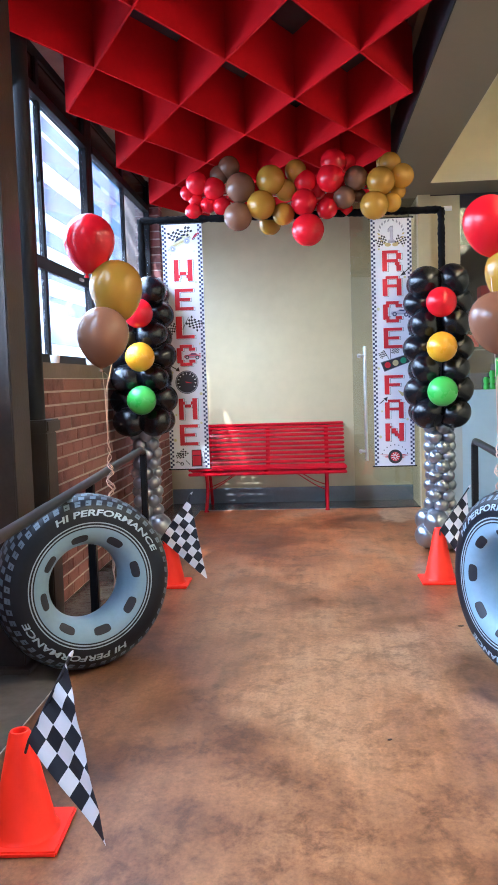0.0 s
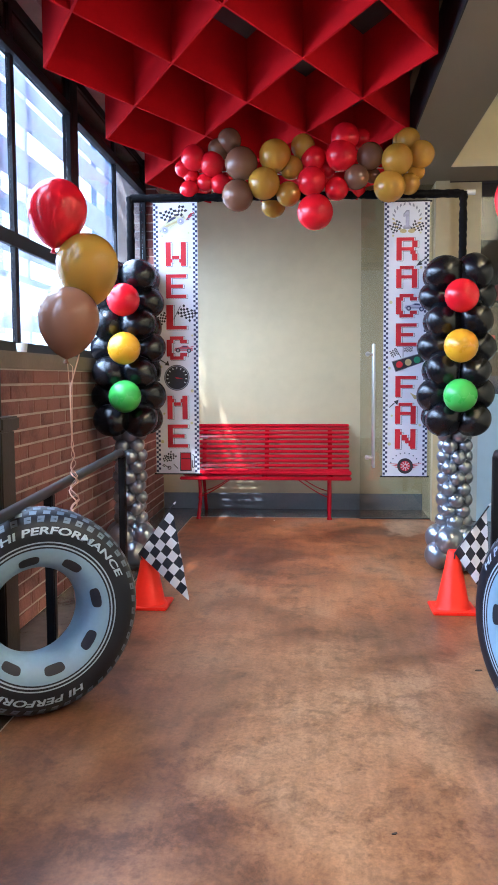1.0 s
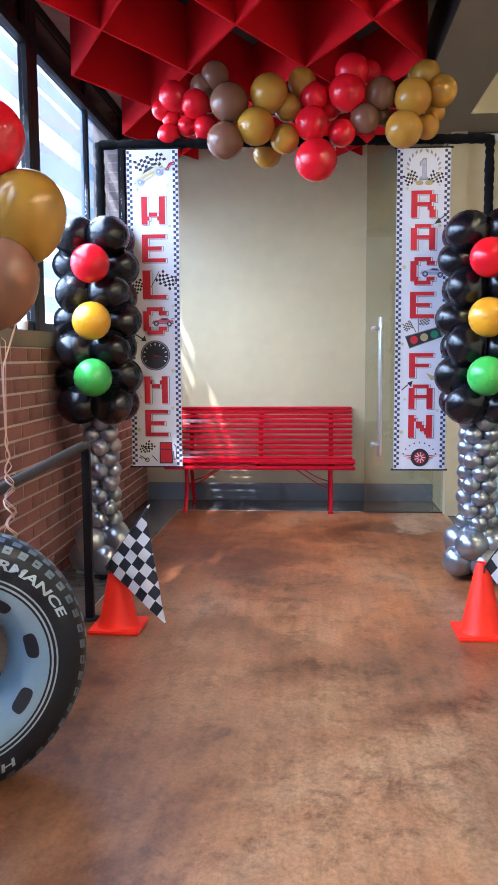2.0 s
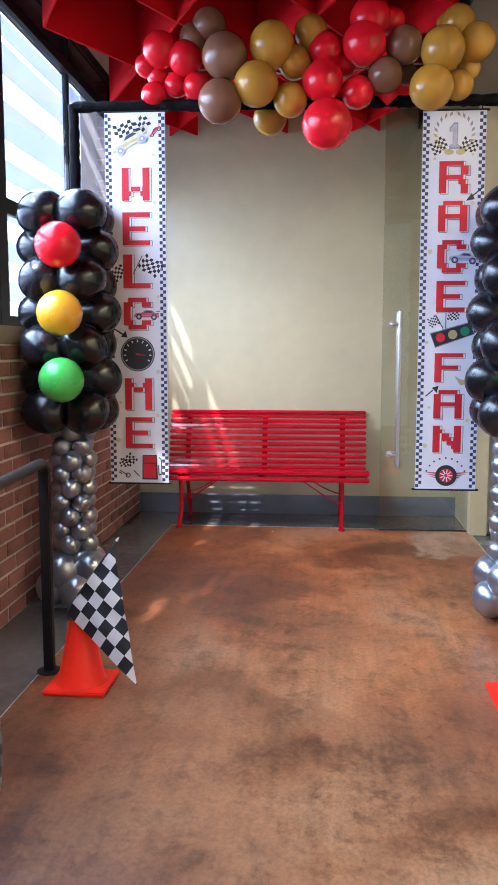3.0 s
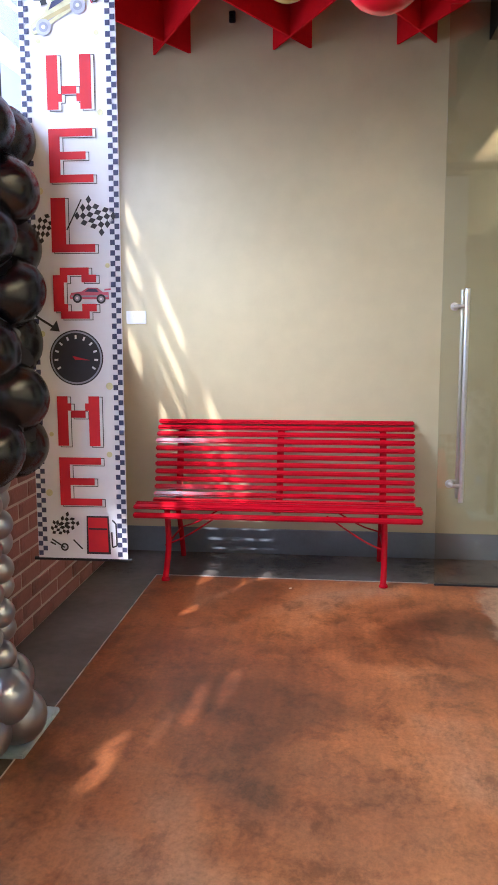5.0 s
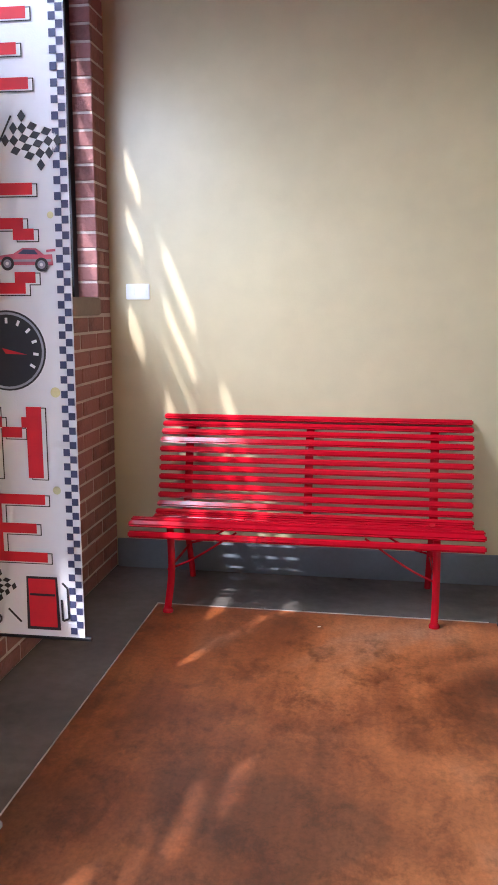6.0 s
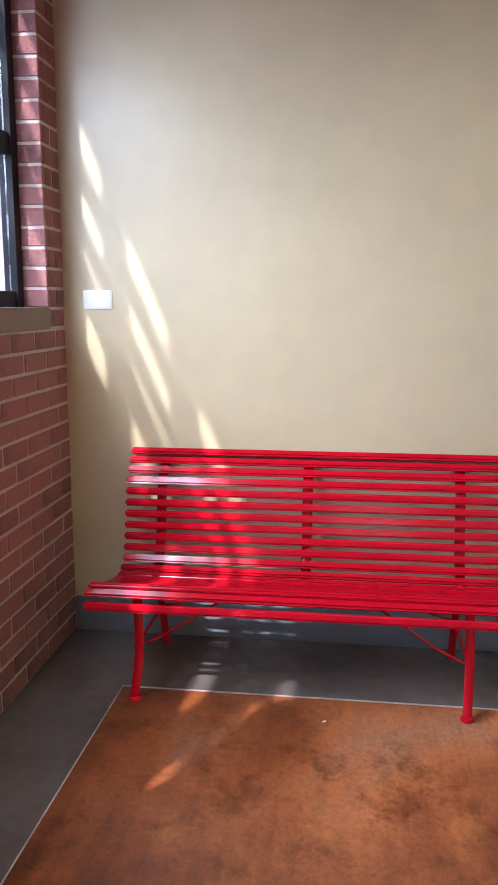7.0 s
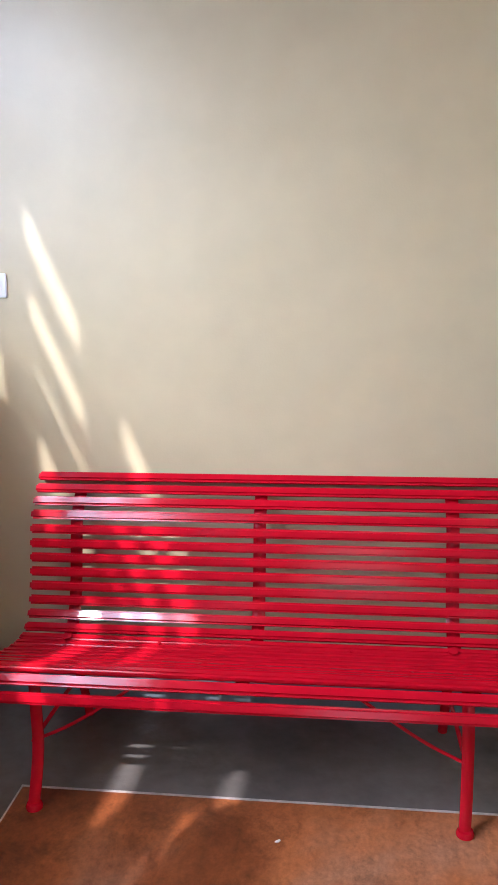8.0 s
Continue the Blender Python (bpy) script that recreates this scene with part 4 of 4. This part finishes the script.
sw.disc("piston_print", 0.30 * U, 0.979 * BH, 0.013, M_PRINTBLACK, 2, inner=0.008)

rr, sr = banner("race_fan_banner", "white hanging banner with checked border reading RACE FAN in red", 0.530, 2.389, "RACEFAN", [(0.127, 0.209), (0.229, 0.308), (0.33, 0.415), (0.437, 0.519), (0.629, 0.706), (0.728, 0.805), (0.825, 0.898)], 1.0)
# wreath with the figure one
for s in (-1, 1):
    for k in range(9):
        a = radians(90 + s * (25 + 17 * k))
        p = (0.5 * U + 0.078 * math.cos(a), 0.056 * BH + 0.078 * math.sin(a))
        t = a + s * 0.9
        d = Vector((math.cos(t), math.sin(t))) * 0.030
        n = Vector((-d.y, d.x)) * 0.22
        sr.shape("laurel_leaf", [(p[0], p[1]), (p[0] + d.x * 0.5 + n.x, p[1] + d.y * 0.5 + n.y), (p[0] + d.x, p[1] + d.y), (p[0] + d.x * 0.5 - n.x, p[1] + d.y * 0.5 - n.y)], M_PRINTGOLD if k < 4 else M_PRINTGREY, 2)
sr.check_flag(0.26 * U, 0.088 * BH, 0.075, 0.06, -25, 6, 5)
sr.check_flag(0.74 * U, 0.088 * BH, 0.075, 0.06, 25, 6, 5)
one = [(0.44, 0.045), (0.50, 0.033), (0.555, 0.033), (0.555, 0.085), (0.585, 0.085), (0.585, 0.093), (0.44, 0.093), (0.44, 0.085), (0.485, 0.085), (0.485, 0.05), (0.44, 0.055)]
sr.shape("figure_outline", [(0.5 * U + (u - 0.51) * U * 1.15, 0.063 * BH + (v - 0.063) * BH * 1.12) for u, v in one], M_PRINTGREY, 3)
sr.shape("figure_one", [(0.5 * U + (u - 0.51) * U * 0.9, 0.063 * BH + (v - 0.063) * BH * 0.96) for u, v in one], M_PRINTLILAC, 4)
sr.disc("laurel_knot", 0.42 * U, 0.104 * BH, 0.022, M_PRINTGOLD, 3, squash=0.6)
sr.disc("laurel_knot", 0.60 * U, 0.104 * BH, 0.022, M_PRINTGOLD, 3, squash=0.6)
small_car(sr, 0.70 * U, 0.378 * BH, 0.14, 4, M_PRINTLILAC, M_PRINTNAVY)
sr.stick((0.98 * U, 0.194 * BH), (0.80 * U, 0.218 * BH), 0.006, M_PRINTBLACK, 2)
sr.shape("arrow_print", [(0.71 * U, 0.229 * BH), (0.80 * U, 0.209 * BH), (0.85 * U, 0.225 * BH)], M_PRINTBLACK, 2)
# traffic light
sr.shape("signal_edge", [(0.185 * U, 0.575 * BH), (0.825 * U, 0.545 * BH), (0.915 * U, 0.578 * BH), (0.275 * U, 0.615 * BH)], M_PRINTGREY, 1)
sr.shape("signal_print", [(0.20 * U, 0.577 * BH), (0.82 * U, 0.548 * BH), (0.90 * U, 0.577 * BH), (0.28 * U, 0.612 * BH)], M_PRINTBLACK, 2)
for u, v, m in ((0.36, 0.587, M_PRINTRED), (0.555, 0.579, M_PRINTGOLD), (0.75, 0.570, M_PRINTGREEN)):
    sr.disc("signal_lamp", u * U, v * BH, 0.022, m, 3)
sr.check_flag(0.24 * U, 0.544 * BH, 0.05, 0.045, -20, 6, 6)
sr.check_flag(0.56 * U, 0.530 * BH, 0.055, 0.04, 10, 6, 5)
sr.stick((0.40 * U, 0.563 * BH), (0.27 * U, 0.526 * BH), 0.004, M_PRINTBLACK, 2)
sr.stick((0.44 * U, 0.563 * BH), (0.44 * U, 0.515 * BH), 0.004, M_PRINTBLACK, 2)
sr.stick((0.14 * U, 0.745 * BH), (0.26 * U, 0.728 * BH), 0.006, M_PRINTBLACK, 2)
sr.shape("arrow_print", [(0.24 * U, 0.722 * BH), (0.35 * U, 0.716 * BH), (0.32 * U, 0.736 * BH)], M_PRINTBLACK, 2)
sr.shape("helmet_print", [(0.60 * U, 0.69 * BH), (0.72 * U, 0.70 * BH), (0.88 * U, 0.698 * BH), (0.92 * U, 0.712 * BH), (0.7 * U, 0.714 * BH)], M_PRINTGOLD, 2)
for k in range(9):
    a = radians(200 + 17.5 * k)
    sr.disc("star_dot", 0.5 * U + 0.098 * math.cos(a), 0.968 * BH + 0.098 * math.sin(a), 0.0045, M_PRINTNAVY, 2)
wu, wv = 0.51 * U, 0.962 * BH
for s in (-1, 1):
    for k in range(3):
        sr.shape("wing_print", [(wu + s * 0.04, wv - 0.014 + 0.011 * k), (wu + s * (0.115 - 0.018 * k), wv - 0.018 + 0.011 * k), (wu + s * 0.04, wv - 0.006 + 0.011 * k)], M_PRINTRED, 2)
sr.disc("wheel_tyre", wu, wv, 0.052, M_PRINTBLACK, 3)
sr.disc("wheel_rim", wu, wv, 0.034, M_PRINTRED, 4)
for k in range(9):
    a = radians(40 * k)
    sr.stick((wu + 0.008 * math.cos(a), wv + 0.008 * math.sin(a)), (wu + 0.031 * math.cos(a), wv + 0.031 * math.sin(a)), 0.005, M_PRINTWHITE, 5)

# ---- inflatable tyres ----


def text_mesh(body, size, bend_r, start, mat, name, parent, height, inward=False):
    """Lettering set round a circle of radius bend_r about the local z axis."""
    cu = bpy.data.curves.new("lettering", "FONT")
    cu.body, cu.size, cu.resolution_u, cu.offset = body, size, 3, 0.0010
    ob = bpy.data.objects.new("lettering", cu)
    scene.collection.objects.link(ob)
    me = bpy.data.meshes.new_from_object(ob.evaluated_get(bpy.context.evaluated_depsgraph_get()))
    bpy.data.objects.remove(ob)
    bpy.data.curves.remove(cu)
    bm = bmesh.new()
    bm.from_mesh(me)
    bpy.data.meshes.remove(me)
    bmesh.ops.triangulate(bm, faces=bm.faces[:])
    for v in bm.verts:
        a = start - (v.co.x * 1.80 + v.co.y * 0.3) / bend_r
        r = bend_r + v.co.y - size * 0.35
        v.co = Vector((r * math.cos(a), r * math.sin(a), height(r)))
    return part(name, bm, mat, parent, "white lettering " + body, smooth=False)


TYRE_OUT, TYRE_IN, TYRE_HALF = 0.388, 0.168, 0.112
TYRE_MID, TYRE_R = (TYRE_OUT + TYRE_IN) / 2, (TYRE_OUT - TYRE_IN) / 2


def tyre_profile():
    """Section of the blown-up ring: flat-ish tread, bulging sidewall, deep hole."""
    out = []
    ro, ri, w = TYRE_OUT, TYRE_IN, TYRE_HALF
    rc, hr = (ro + ri) / 2, (ro - ri) / 2
    for k in range(44):
        a = 2 * math.pi * k / 44
        c, s = math.cos(a), math.sin(a)
        e = 0.78
        out.append((rc + hr * math.copysign(abs(c) ** e, c), w * math.copysign(abs(s) ** e, s)))
    return out


def face_height(r):
    ro, ri, w, e = TYRE_OUT, TYRE_IN, TYRE_HALF, 0.78
    c = min(0.995, abs(r - (ro + ri) / 2) / ((ro - ri) / 2)) ** (1 / e)
    return w * (max(0.0, 1 - c * c) ** 0.5) ** e + 0.0022


def inflatable_tyre(x, y, normal_angle, spin):
    t = thing("inflatable_tyre", "inflatable black tyre with blue-grey rim standing upright", "inflatable tyre", "inflatable tyres by the handrails")
    m = pose(x, y, 0.388, 90, 0, normal_angle) @ pose(0, 0, 0, 0, 0, spin)
    t.matrix_basis = m
    part("tube", lathe(bmesh.new(), tyre_profile(), 72, closed=True), M_TYRE, t)

    def ring(name, r0, r1, mat, lift, steps=72, side=1):
        bm = bmesh.new()
        n = max(2, int((r1 - r0) / 0.012) + 1)
        rows = [[bm.verts.new(((r0 + (r1 - r0) * j / n) * math.cos(2 * math.pi * k / steps), (r0 + (r1 - r0) * j / n) * math.sin(2 * math.pi * k / steps), side * (face_height(r0 + (r1 - r0) * j / n) + lift))) for k in range(steps)] for j in range(n + 1)]
        for j in range(n):
            for k in range(steps):
                bm.faces.new((rows[j][k], rows[j][(k + 1) % steps], rows[j + 1][(k + 1) % steps], rows[j + 1][k]))
        return part(name, bm, mat, t)
    for side in (1, -1):
        rim = ring("rim", TYRE_IN + 0.0005, 0.252, M_TYREGREY, 0.0, side=side)
        front_rim = rim if side == 1 else front_rim
        ring("rim_stripe", 0.258, 0.264, M_TYREPRINT, 0.0, side=side)
        ring("rim_stripe", 0.272, 0.277, M_TYREPRINT, 0.0, side=side)
    bm = bmesh.new()
    k = 72
    inner = []
    for i in range(13):
        z = -0.072 + 0.012 * i
        q = (abs(z) / TYRE_HALF) ** (1 / 0.78)
        inner.append((TYRE_MID - TYRE_R * (max(0.0, 1 - q * q) ** 0.5) ** 0.78 - 0.0018, z))
    lathe(bm, inner, k)
    part("hole_lining", bm, M_TYREGREY, t)
    # dark slots of the rim
    for q in range(8):
        a0 = 2 * math.pi * q / 8 + 0.2
        bm = bmesh.new()
        pts = []
        for i in range(20):
            b = 2 * math.pi * i / 20
            c, s = math.cos(b), math.sin(b)
            du, dv = 0.038 * math.copysign(abs(c) ** 0.6, c), 0.017 * math.copysign(abs(s) ** 0.6, s)
            r = 0.209 + dv
            a = a0 + du / 0.209
            pts.append(bm.verts.new((r * math.cos(a), r * math.sin(a), face_height(r) + 0.0016)))
        mid = bm.verts.new((0.209 * math.cos(a0), 0.209 * math.sin(a0), face_height(0.209) + 0.0022))
        for i in range(20):
            bm.faces.new((pts[i], pts[(i + 1) % 20], mid))
        part("rim_slot", bm, M_PRINTBLACK, front_rim)
    for start in (2.06, 2.06 + math.pi):
        text_mesh("HI PERFORMANCE", 0.036, 0.318, start, M_TYREPRINT, "lettering", t, lambda r: face_height(r) + 0.0008)
    # tread: pale printed blocks over the shoulder and crown
    bm = bmesh.new()
    prof = tyre_profile()
    for q in range(46):
        a = 2 * math.pi * q / 46
        for z0, z1, shift in ((0.098, 0.118, 0.0), (0.066, 0.090, 0.45), (0.022, 0.056, 0.0), (-0.02, 0.016, 0.5), (-0.056, -0.026, 0.0), (-0.09, -0.064, 0.45), (-0.118, -0.098, 0.0)):
            w = 2 * math.pi / 46 * 0.52
            qd = []
            z0, z1 = z0 * TYRE_HALF / 0.135, z1 * TYRE_HALF / 0.135
            for aa, z in ((a + shift * 0.137, z0), (a + shift * 0.137 + w, z0), (a + shift * 0.137 + w + 0.02, z1), (a + shift * 0.137 + 0.02, z1)):
                s = min(1, abs(z) / TYRE_HALF) ** (1 / 0.78)
                r = TYRE_MID + TYRE_R * (max(0, 1 - s * s) ** 0.5) ** 0.78 + 0.0016
                qd.append(bm.verts.new((r * math.cos(aa), r * math.sin(aa), z)))
            bm.faces.new(qd)
    tagged(part("tread_print", bm, M_TYRETREAD, t, "blue-grey printed tread blocks", smooth=False), kind="stuff")
    part("valve", tube(bmesh.new(), [(TYRE_MID, 0.0, -TYRE_HALF - 0.002), (TYRE_MID, 0.0, -TYRE_HALF - 0.017)], 0.008, 10), M_TYRE, t)
    return t


inflatable_tyre(-0.959, 3.421, 34, 0)
inflatable_tyre(0.915, 3.30, -67, 32)

# ---- cones and chequered flags ----
M_CHECK = bpy.data.materials.new("chequered_cloth")
M_CHECK.use_nodes = True
_cn, _cl = M_CHECK.node_tree.nodes, M_CHECK.node_tree.links
_uv, _ck, _nz = _cn.new("ShaderNodeUVMap"), _cn.new("ShaderNodeTexChecker"), _cn.new("ShaderNodeTexNoise")
_ck.inputs["Scale"].default_value = 1.0
_ck.inputs["Color1"].default_value, _ck.inputs["Color2"].default_value = (0.74, 0.73, 0.76, 1), (0.012, 0.012, 0.018, 1)
_cl.new(_uv.outputs[0], _ck.inputs["Vector"])
_cl.new(_ck.outputs[0], _cn["Principled BSDF"].inputs["Base Color"])
_cn["Principled BSDF"].inputs["Roughness"].default_value = 0.55
_nz.inputs["Scale"].default_value = 320
_bp = _cn.new("ShaderNodeBump")
_bp.inputs["Strength"].default_value, _bp.inputs["Distance"].default_value = 0.15, 0.002
_cl.new(_nz.outputs[0], _bp.inputs["Height"])
_cl.new(_bp.outputs[0], _cn["Principled BSDF"].inputs["Normal"])


def flag_cloth(a, b, c, fold, seed):
    """A draped flag: a and b are the ends of the stick edge, c the hanging corner."""
    a, b, c = Vector(a), Vector(b), Vector(c)
    nrm = (b - a).cross(c - a).normalized()
    bm = bmesh.new()
    uv = bm.loops.layers.uv.new("UVMap")
    n = 18
    grid = {}
    for i in range(n + 1):
        for j in range(n + 1 - i):
            s, t = i / n, j / n
            p = a + (b - a) * s + (c - a) * t
            out = fold * math.sin((s * 1.0 + t * 0.7) * 7 + seed) * (0.25 + t) + 0.35 * fold * math.sin(s * 19 + seed)
            grid[i, j] = bm.verts.new(p + nrm * out), (s, t)
    su, sv = (b - a).length / 0.047, (c - a).length / 0.047

    def face(keys):
        f = bm.faces.new([grid[k][0] for k in keys])
        for lp, k in zip(f.loops, keys):
            s, t = grid[k][1]
            lp[uv].uv = (s * su + 0.01, t * sv + 0.01)
    for i in range(n):
        for j in range(n - i):
            face([(i, j), (i + 1, j), (i, j + 1)])
            if i + j < n - 1:
                face([(i + 1, j), (i + 1, j + 1), (i, j + 1)])
    ob_me = mesh_of("flag_cloth", bm, M_CHECK)
    return ob_me


def traffic_cone(x, y, yaw, tall=1.0, label="orange plastic traffic cone on the brown floor"):
    c = thing("traffic_cone", label, "traffic cone", "traffic cones along the walkway", pose(x, y, 0.002, 0, 0, yaw))
    bm = bevelled(-0.118, 0.118, -0.118, 0.118, 0, 0.016, 0.005, 2)
    part("base", bm, M_CONE, c)
    prof = [(0.098, 0.0165), (0.094, 0.022), (0.088, 0.03), (0.030, 0.318), (0.026, 0.325), (0.020, 0.325), (0.018, 0.318), (0.080, 0.03), (0.080, 0.0165)]
    part("cone", lathe(bmesh.new(), [(r, 0.0165 + (z - 0.0165) * tall) for r, z in prof], 36, closed=True), M_CONE, c)
    return c


def chequered_flag(cx, cy, low_corner, tip, corner, fold, seed):
    """A stick flag stuck in a cone's top; tip and corner are offsets from the cone's foot."""
    f = thing("chequered_flag", "black and white chequered flag on a stick in a cone", "flag", "chequered flags in the cones", pose(cx, cy, 0))
    foot, low = (0, 0, 0.20), Vector(low_corner) + Vector((0, 0.004, 0.0))
    tip = Vector(tip)
    e = Vector(low_corner)
    stick = part("stick", tube(bmesh.new(), [foot, tuple(low), tuple(tip + (tip - low).normalized() * 0.02)], 0.004, 8), M_PRINTBLACK, f)
    part("finial", lathe(bmesh.new(), [(0, 0), (0.006, 0.004), (0.004, 0.015), (0, 0.022)], 10), M_PRINTWHITE, stick, m=aim(tuple(tip + (tip - low).normalized() * 0.018), tip - low))
    piece("cloth", flag_cloth(tuple(e), tuple(tip), corner, fold, seed), f)
    return f


traffic_cone(-0.83, 4.85, 0)
chequered_flag(-0.83, 4.85, (-0.042, -0.052, 0.297), (0.137, -0.02, 0.55), (0.249, -0.143, 0.068), 0.010, 1)
traffic_cone(0.82, 4.865, 0)
chequered_flag(0.82, 4.865, (0.0, -0.05, 0.32), (0.16, -0.05, 0.558), (0.185, -0.08, 0.055), 0.016, 2)
traffic_cone(-0.765, 2.08, 3, 0.92)
chequered_flag(-0.765, 2.08, (0.046, -0.06, 0.30), (0.163, -0.06, 0.515), (0.275, -0.17, 0.07), 0.010, 4)

# ---- handrails ----


def handrail(x, posts):
    h = thing("handrail", "dark steel tube handrail beside the brown walkway", "handrail", "handrails")
    y1 = posts[0]
    top = [(x, -1.5, 0.70), (x, 2.5, 0.745), (x, y1 - 0.10, 0.838), (x, y1 - 0.03, 0.838), (x, y1 - 0.004, 0.82)]
    part("rail", tube(bmesh.new(), top, 0.021, 12), M_RAIL, h, "worn grey steel top rail")
    for y in posts:
        z = 0.82 if y == y1 else 0.745 + (y - 2.5) * 0.038 - 0.01
        post = part("post", bevelled(x - 0.019, x + 0.019, y - 0.019, y + 0.019, -0.003, z, 0.004), M_BLACKMETAL, h)
        part("base_flange", lathe(bmesh.new(), [(0, -0.003), (0.05, -0.003), (0.05, 0.006), (0.03, 0.01), (0, 0.011)], 20), M_BLACKMETAL, post, m=pose(x, y, 0.0))
    return h


handrail(-0.995, (4.96, 3.72, 1.0, -1.4))
handrail(1.06, (4.98, 3.72, 1.0, -1.4))

# ---- dark steel column and downpipe by the windows ----
col = thing("steel_column", "dark brown steel column with a stepped base by the brick wall", "column")
part("shaft", tube(bmesh.new(), [(-1.30, 3.86, 1.08), (-1.30, 3.86, 3.239)], 0.055, 20), M_BLACKMETAL, col)
part("collar", bevelled(-1.384, -1.20, 3.76, 3.96, 1.03, 1.09, 0.008), M_RUSTMETAL, col)
part("base_box", bevelled(-1.37, -1.215, 3.785, 3.935, -0.003, 1.03, 0.006), M_RUSTMETAL, col)
wide = thing("steel_pilaster", "broad dark brown steel pilaster by the windows", "column")
part("web", bevelled(-1.383, -1.22, 3.36, 3.58, 0.021, 3.239, 0.006), M_RUSTMETAL, wide)
part("foot_plate", bevelled(-1.384, -1.19, 3.32, 3.62, -0.003, 0.0205, 0.003), M_RUSTMETAL, wide)

for y in (4.52, 5.27):
    candle = thing("candle_holder", "small white glass candle holder on the window sill", "candle holder", "candle holders on the sill")
    part("cup", lathe(bmesh.new(), [(0, 0), (0.024, 0), (0.029, 0.044), (0.026, 0.044), (0.022, 0.006), (0, 0.006)], 20), M_WHITEPL, candle, m=pose(-1.39, y, SILL_Z + 0.0005))
    part("candle", lathe(bmesh.new(), [(0, 0.0065), (0.020, 0.0065), (0.022, 0.028), (0, 0.030)], 16), M_EDGE, candle, m=pose(-1.39, y, SILL_Z + 0.0005))

# ---- the shop behind the opening ----
shelf = thing("shop_shelving", "dark metal shop shelving with mixed goods", "shelving")
for z in (1.0, 1.55, 2.1):
    part("shelf", boxes((1.6, 3.8, 10.2, 10.7, z, z + 0.03)), M_RAIL, shelf, smooth=False)
for x in (1.6, 2.7, 3.77):
    part("upright", boxes((x, x + 0.04, 10.15, 10.19, -0.003, 2.4)), M_RAIL, shelf, smooth=False)
jr = random.Random(8)
jar_me = mesh_of("jar", lathe(bmesh.new(), [(0, 0), (0.024, 0), (0.026, 0.008), (0.026, 0.040), (0.020, 0.05), (0.020, 0.058), (0, 0.058)], 16), M_GREENJAR)
for k, (x, n) in enumerate(((1.70, 2), (1.755, 3), (1.81, 5), (1.865, 4), (1.96, 2), (2.01, 1))):
    for i in range(n):
        tagged(piece("green_jar", jar_me, None, pose(x, 7.632, 1.10 + 0.058 * i)), "bright green plastic jar on the low wall", "jar", "green jars")
goods = [M_PRINTRED, M_CHROME, M_WHITEPL, M_PRINTNAVY, M_RUSTMETAL]
for z in (1.031, 1.581, 2.131):
    x = 1.7
    while x < 3.6:
        w, h = jr.uniform(0.1, 0.3), jr.uniform(0.12, 0.36)
        tagged(part("goods_box", bevelled(x, x + w, 10.25, 10.5, z, z + h, 0.004), jr.choice(goods), None), "boxed goods on the shop shelf", "box", "goods on the shelving")
        x += w + jr.uniform(0.03, 0.15)

# ---- bricks of the window wall ----
COURSE, LONG, JOINT = 0.0765, 0.215, 0.012


def brick_mesh(length, height, depth, name="brick"):
    return mesh_of(name, bevelled(0, depth, 0.0, length, 0.0, height, 0.003, 1), M_BRICK, False)


BR_FULL = brick_mesh(LONG - JOINT, COURSE - JOINT, 0.03)
BR_HALF = brick_mesh(LONG / 2 - JOINT, COURSE - JOINT, 0.03)
brnd = random.Random(21)
rest = bmesh.new()
for c in range(17):
    z = 0.004 + COURSE * c
    y = BACK_Y - 0.004 - (0 if c % 2 else LONG / 2)
    if c % 2 == 0:
        piece("brick", BR_HALF, window_wall, pose(WALL_X - 0.03 + brnd.uniform(-0.0015, 0.0025), BACK_Y - 0.004 - LONG / 2 + JOINT, z))
    while y > -3.5:
        y -= LONG
        dx = brnd.uniform(-0.0015, 0.0025)
        if y > 4.45:
            piece("brick", BR_FULL, window_wall, pose(WALL_X - 0.03 + dx, y + JOINT, z))
        else:
            box(rest, WALL_X - 0.03 + dx, WALL_X + dx, y + JOINT, y + LONG, z, z + COURSE - JOINT)
tagged(part("brickwork", rest, M_BRICK, window_wall, "red brickwork further along", smooth=False), kind="stuff")
# pier beside the beige wall: face bricks and the reveal towards the window
RV_LONG = mesh_of("brick", bevelled(0, 0.20, 0, 0.03, 0, COURSE - JOINT, 0.003, 1), M_BRICK, False)
RV_SHORT = mesh_of("brick", bevelled(0, 0.125, 0, 0.03, 0, COURSE - JOINT, 0.003, 1), M_BRICK, False)
PF_A = brick_mesh(0.142, COURSE - JOINT, 0.03)
PF_C = brick_mesh(0.070, COURSE - JOINT, 0.03)
PF_B = brick_mesh(0.060, COURSE - JOINT, 0.03)
for c in range(17, 43):
    z = 0.004 + COURSE * c + 0.006
    dx = brnd.uniform(-0.0015, 0.0025)
    piece("brick", PF_A if c % 2 else PF_B, window_wall, pose(WALL_X - 0.03 + dx, 8.055, z))
    if c % 2 == 0:
        piece("brick", PF_C, window_wall, pose(WALL_X - 0.03 + dx, 8.127, z))
    piece("brick", RV_SHORT, window_wall, pose(WALL_X - 0.125 + dx, 8.022, z))
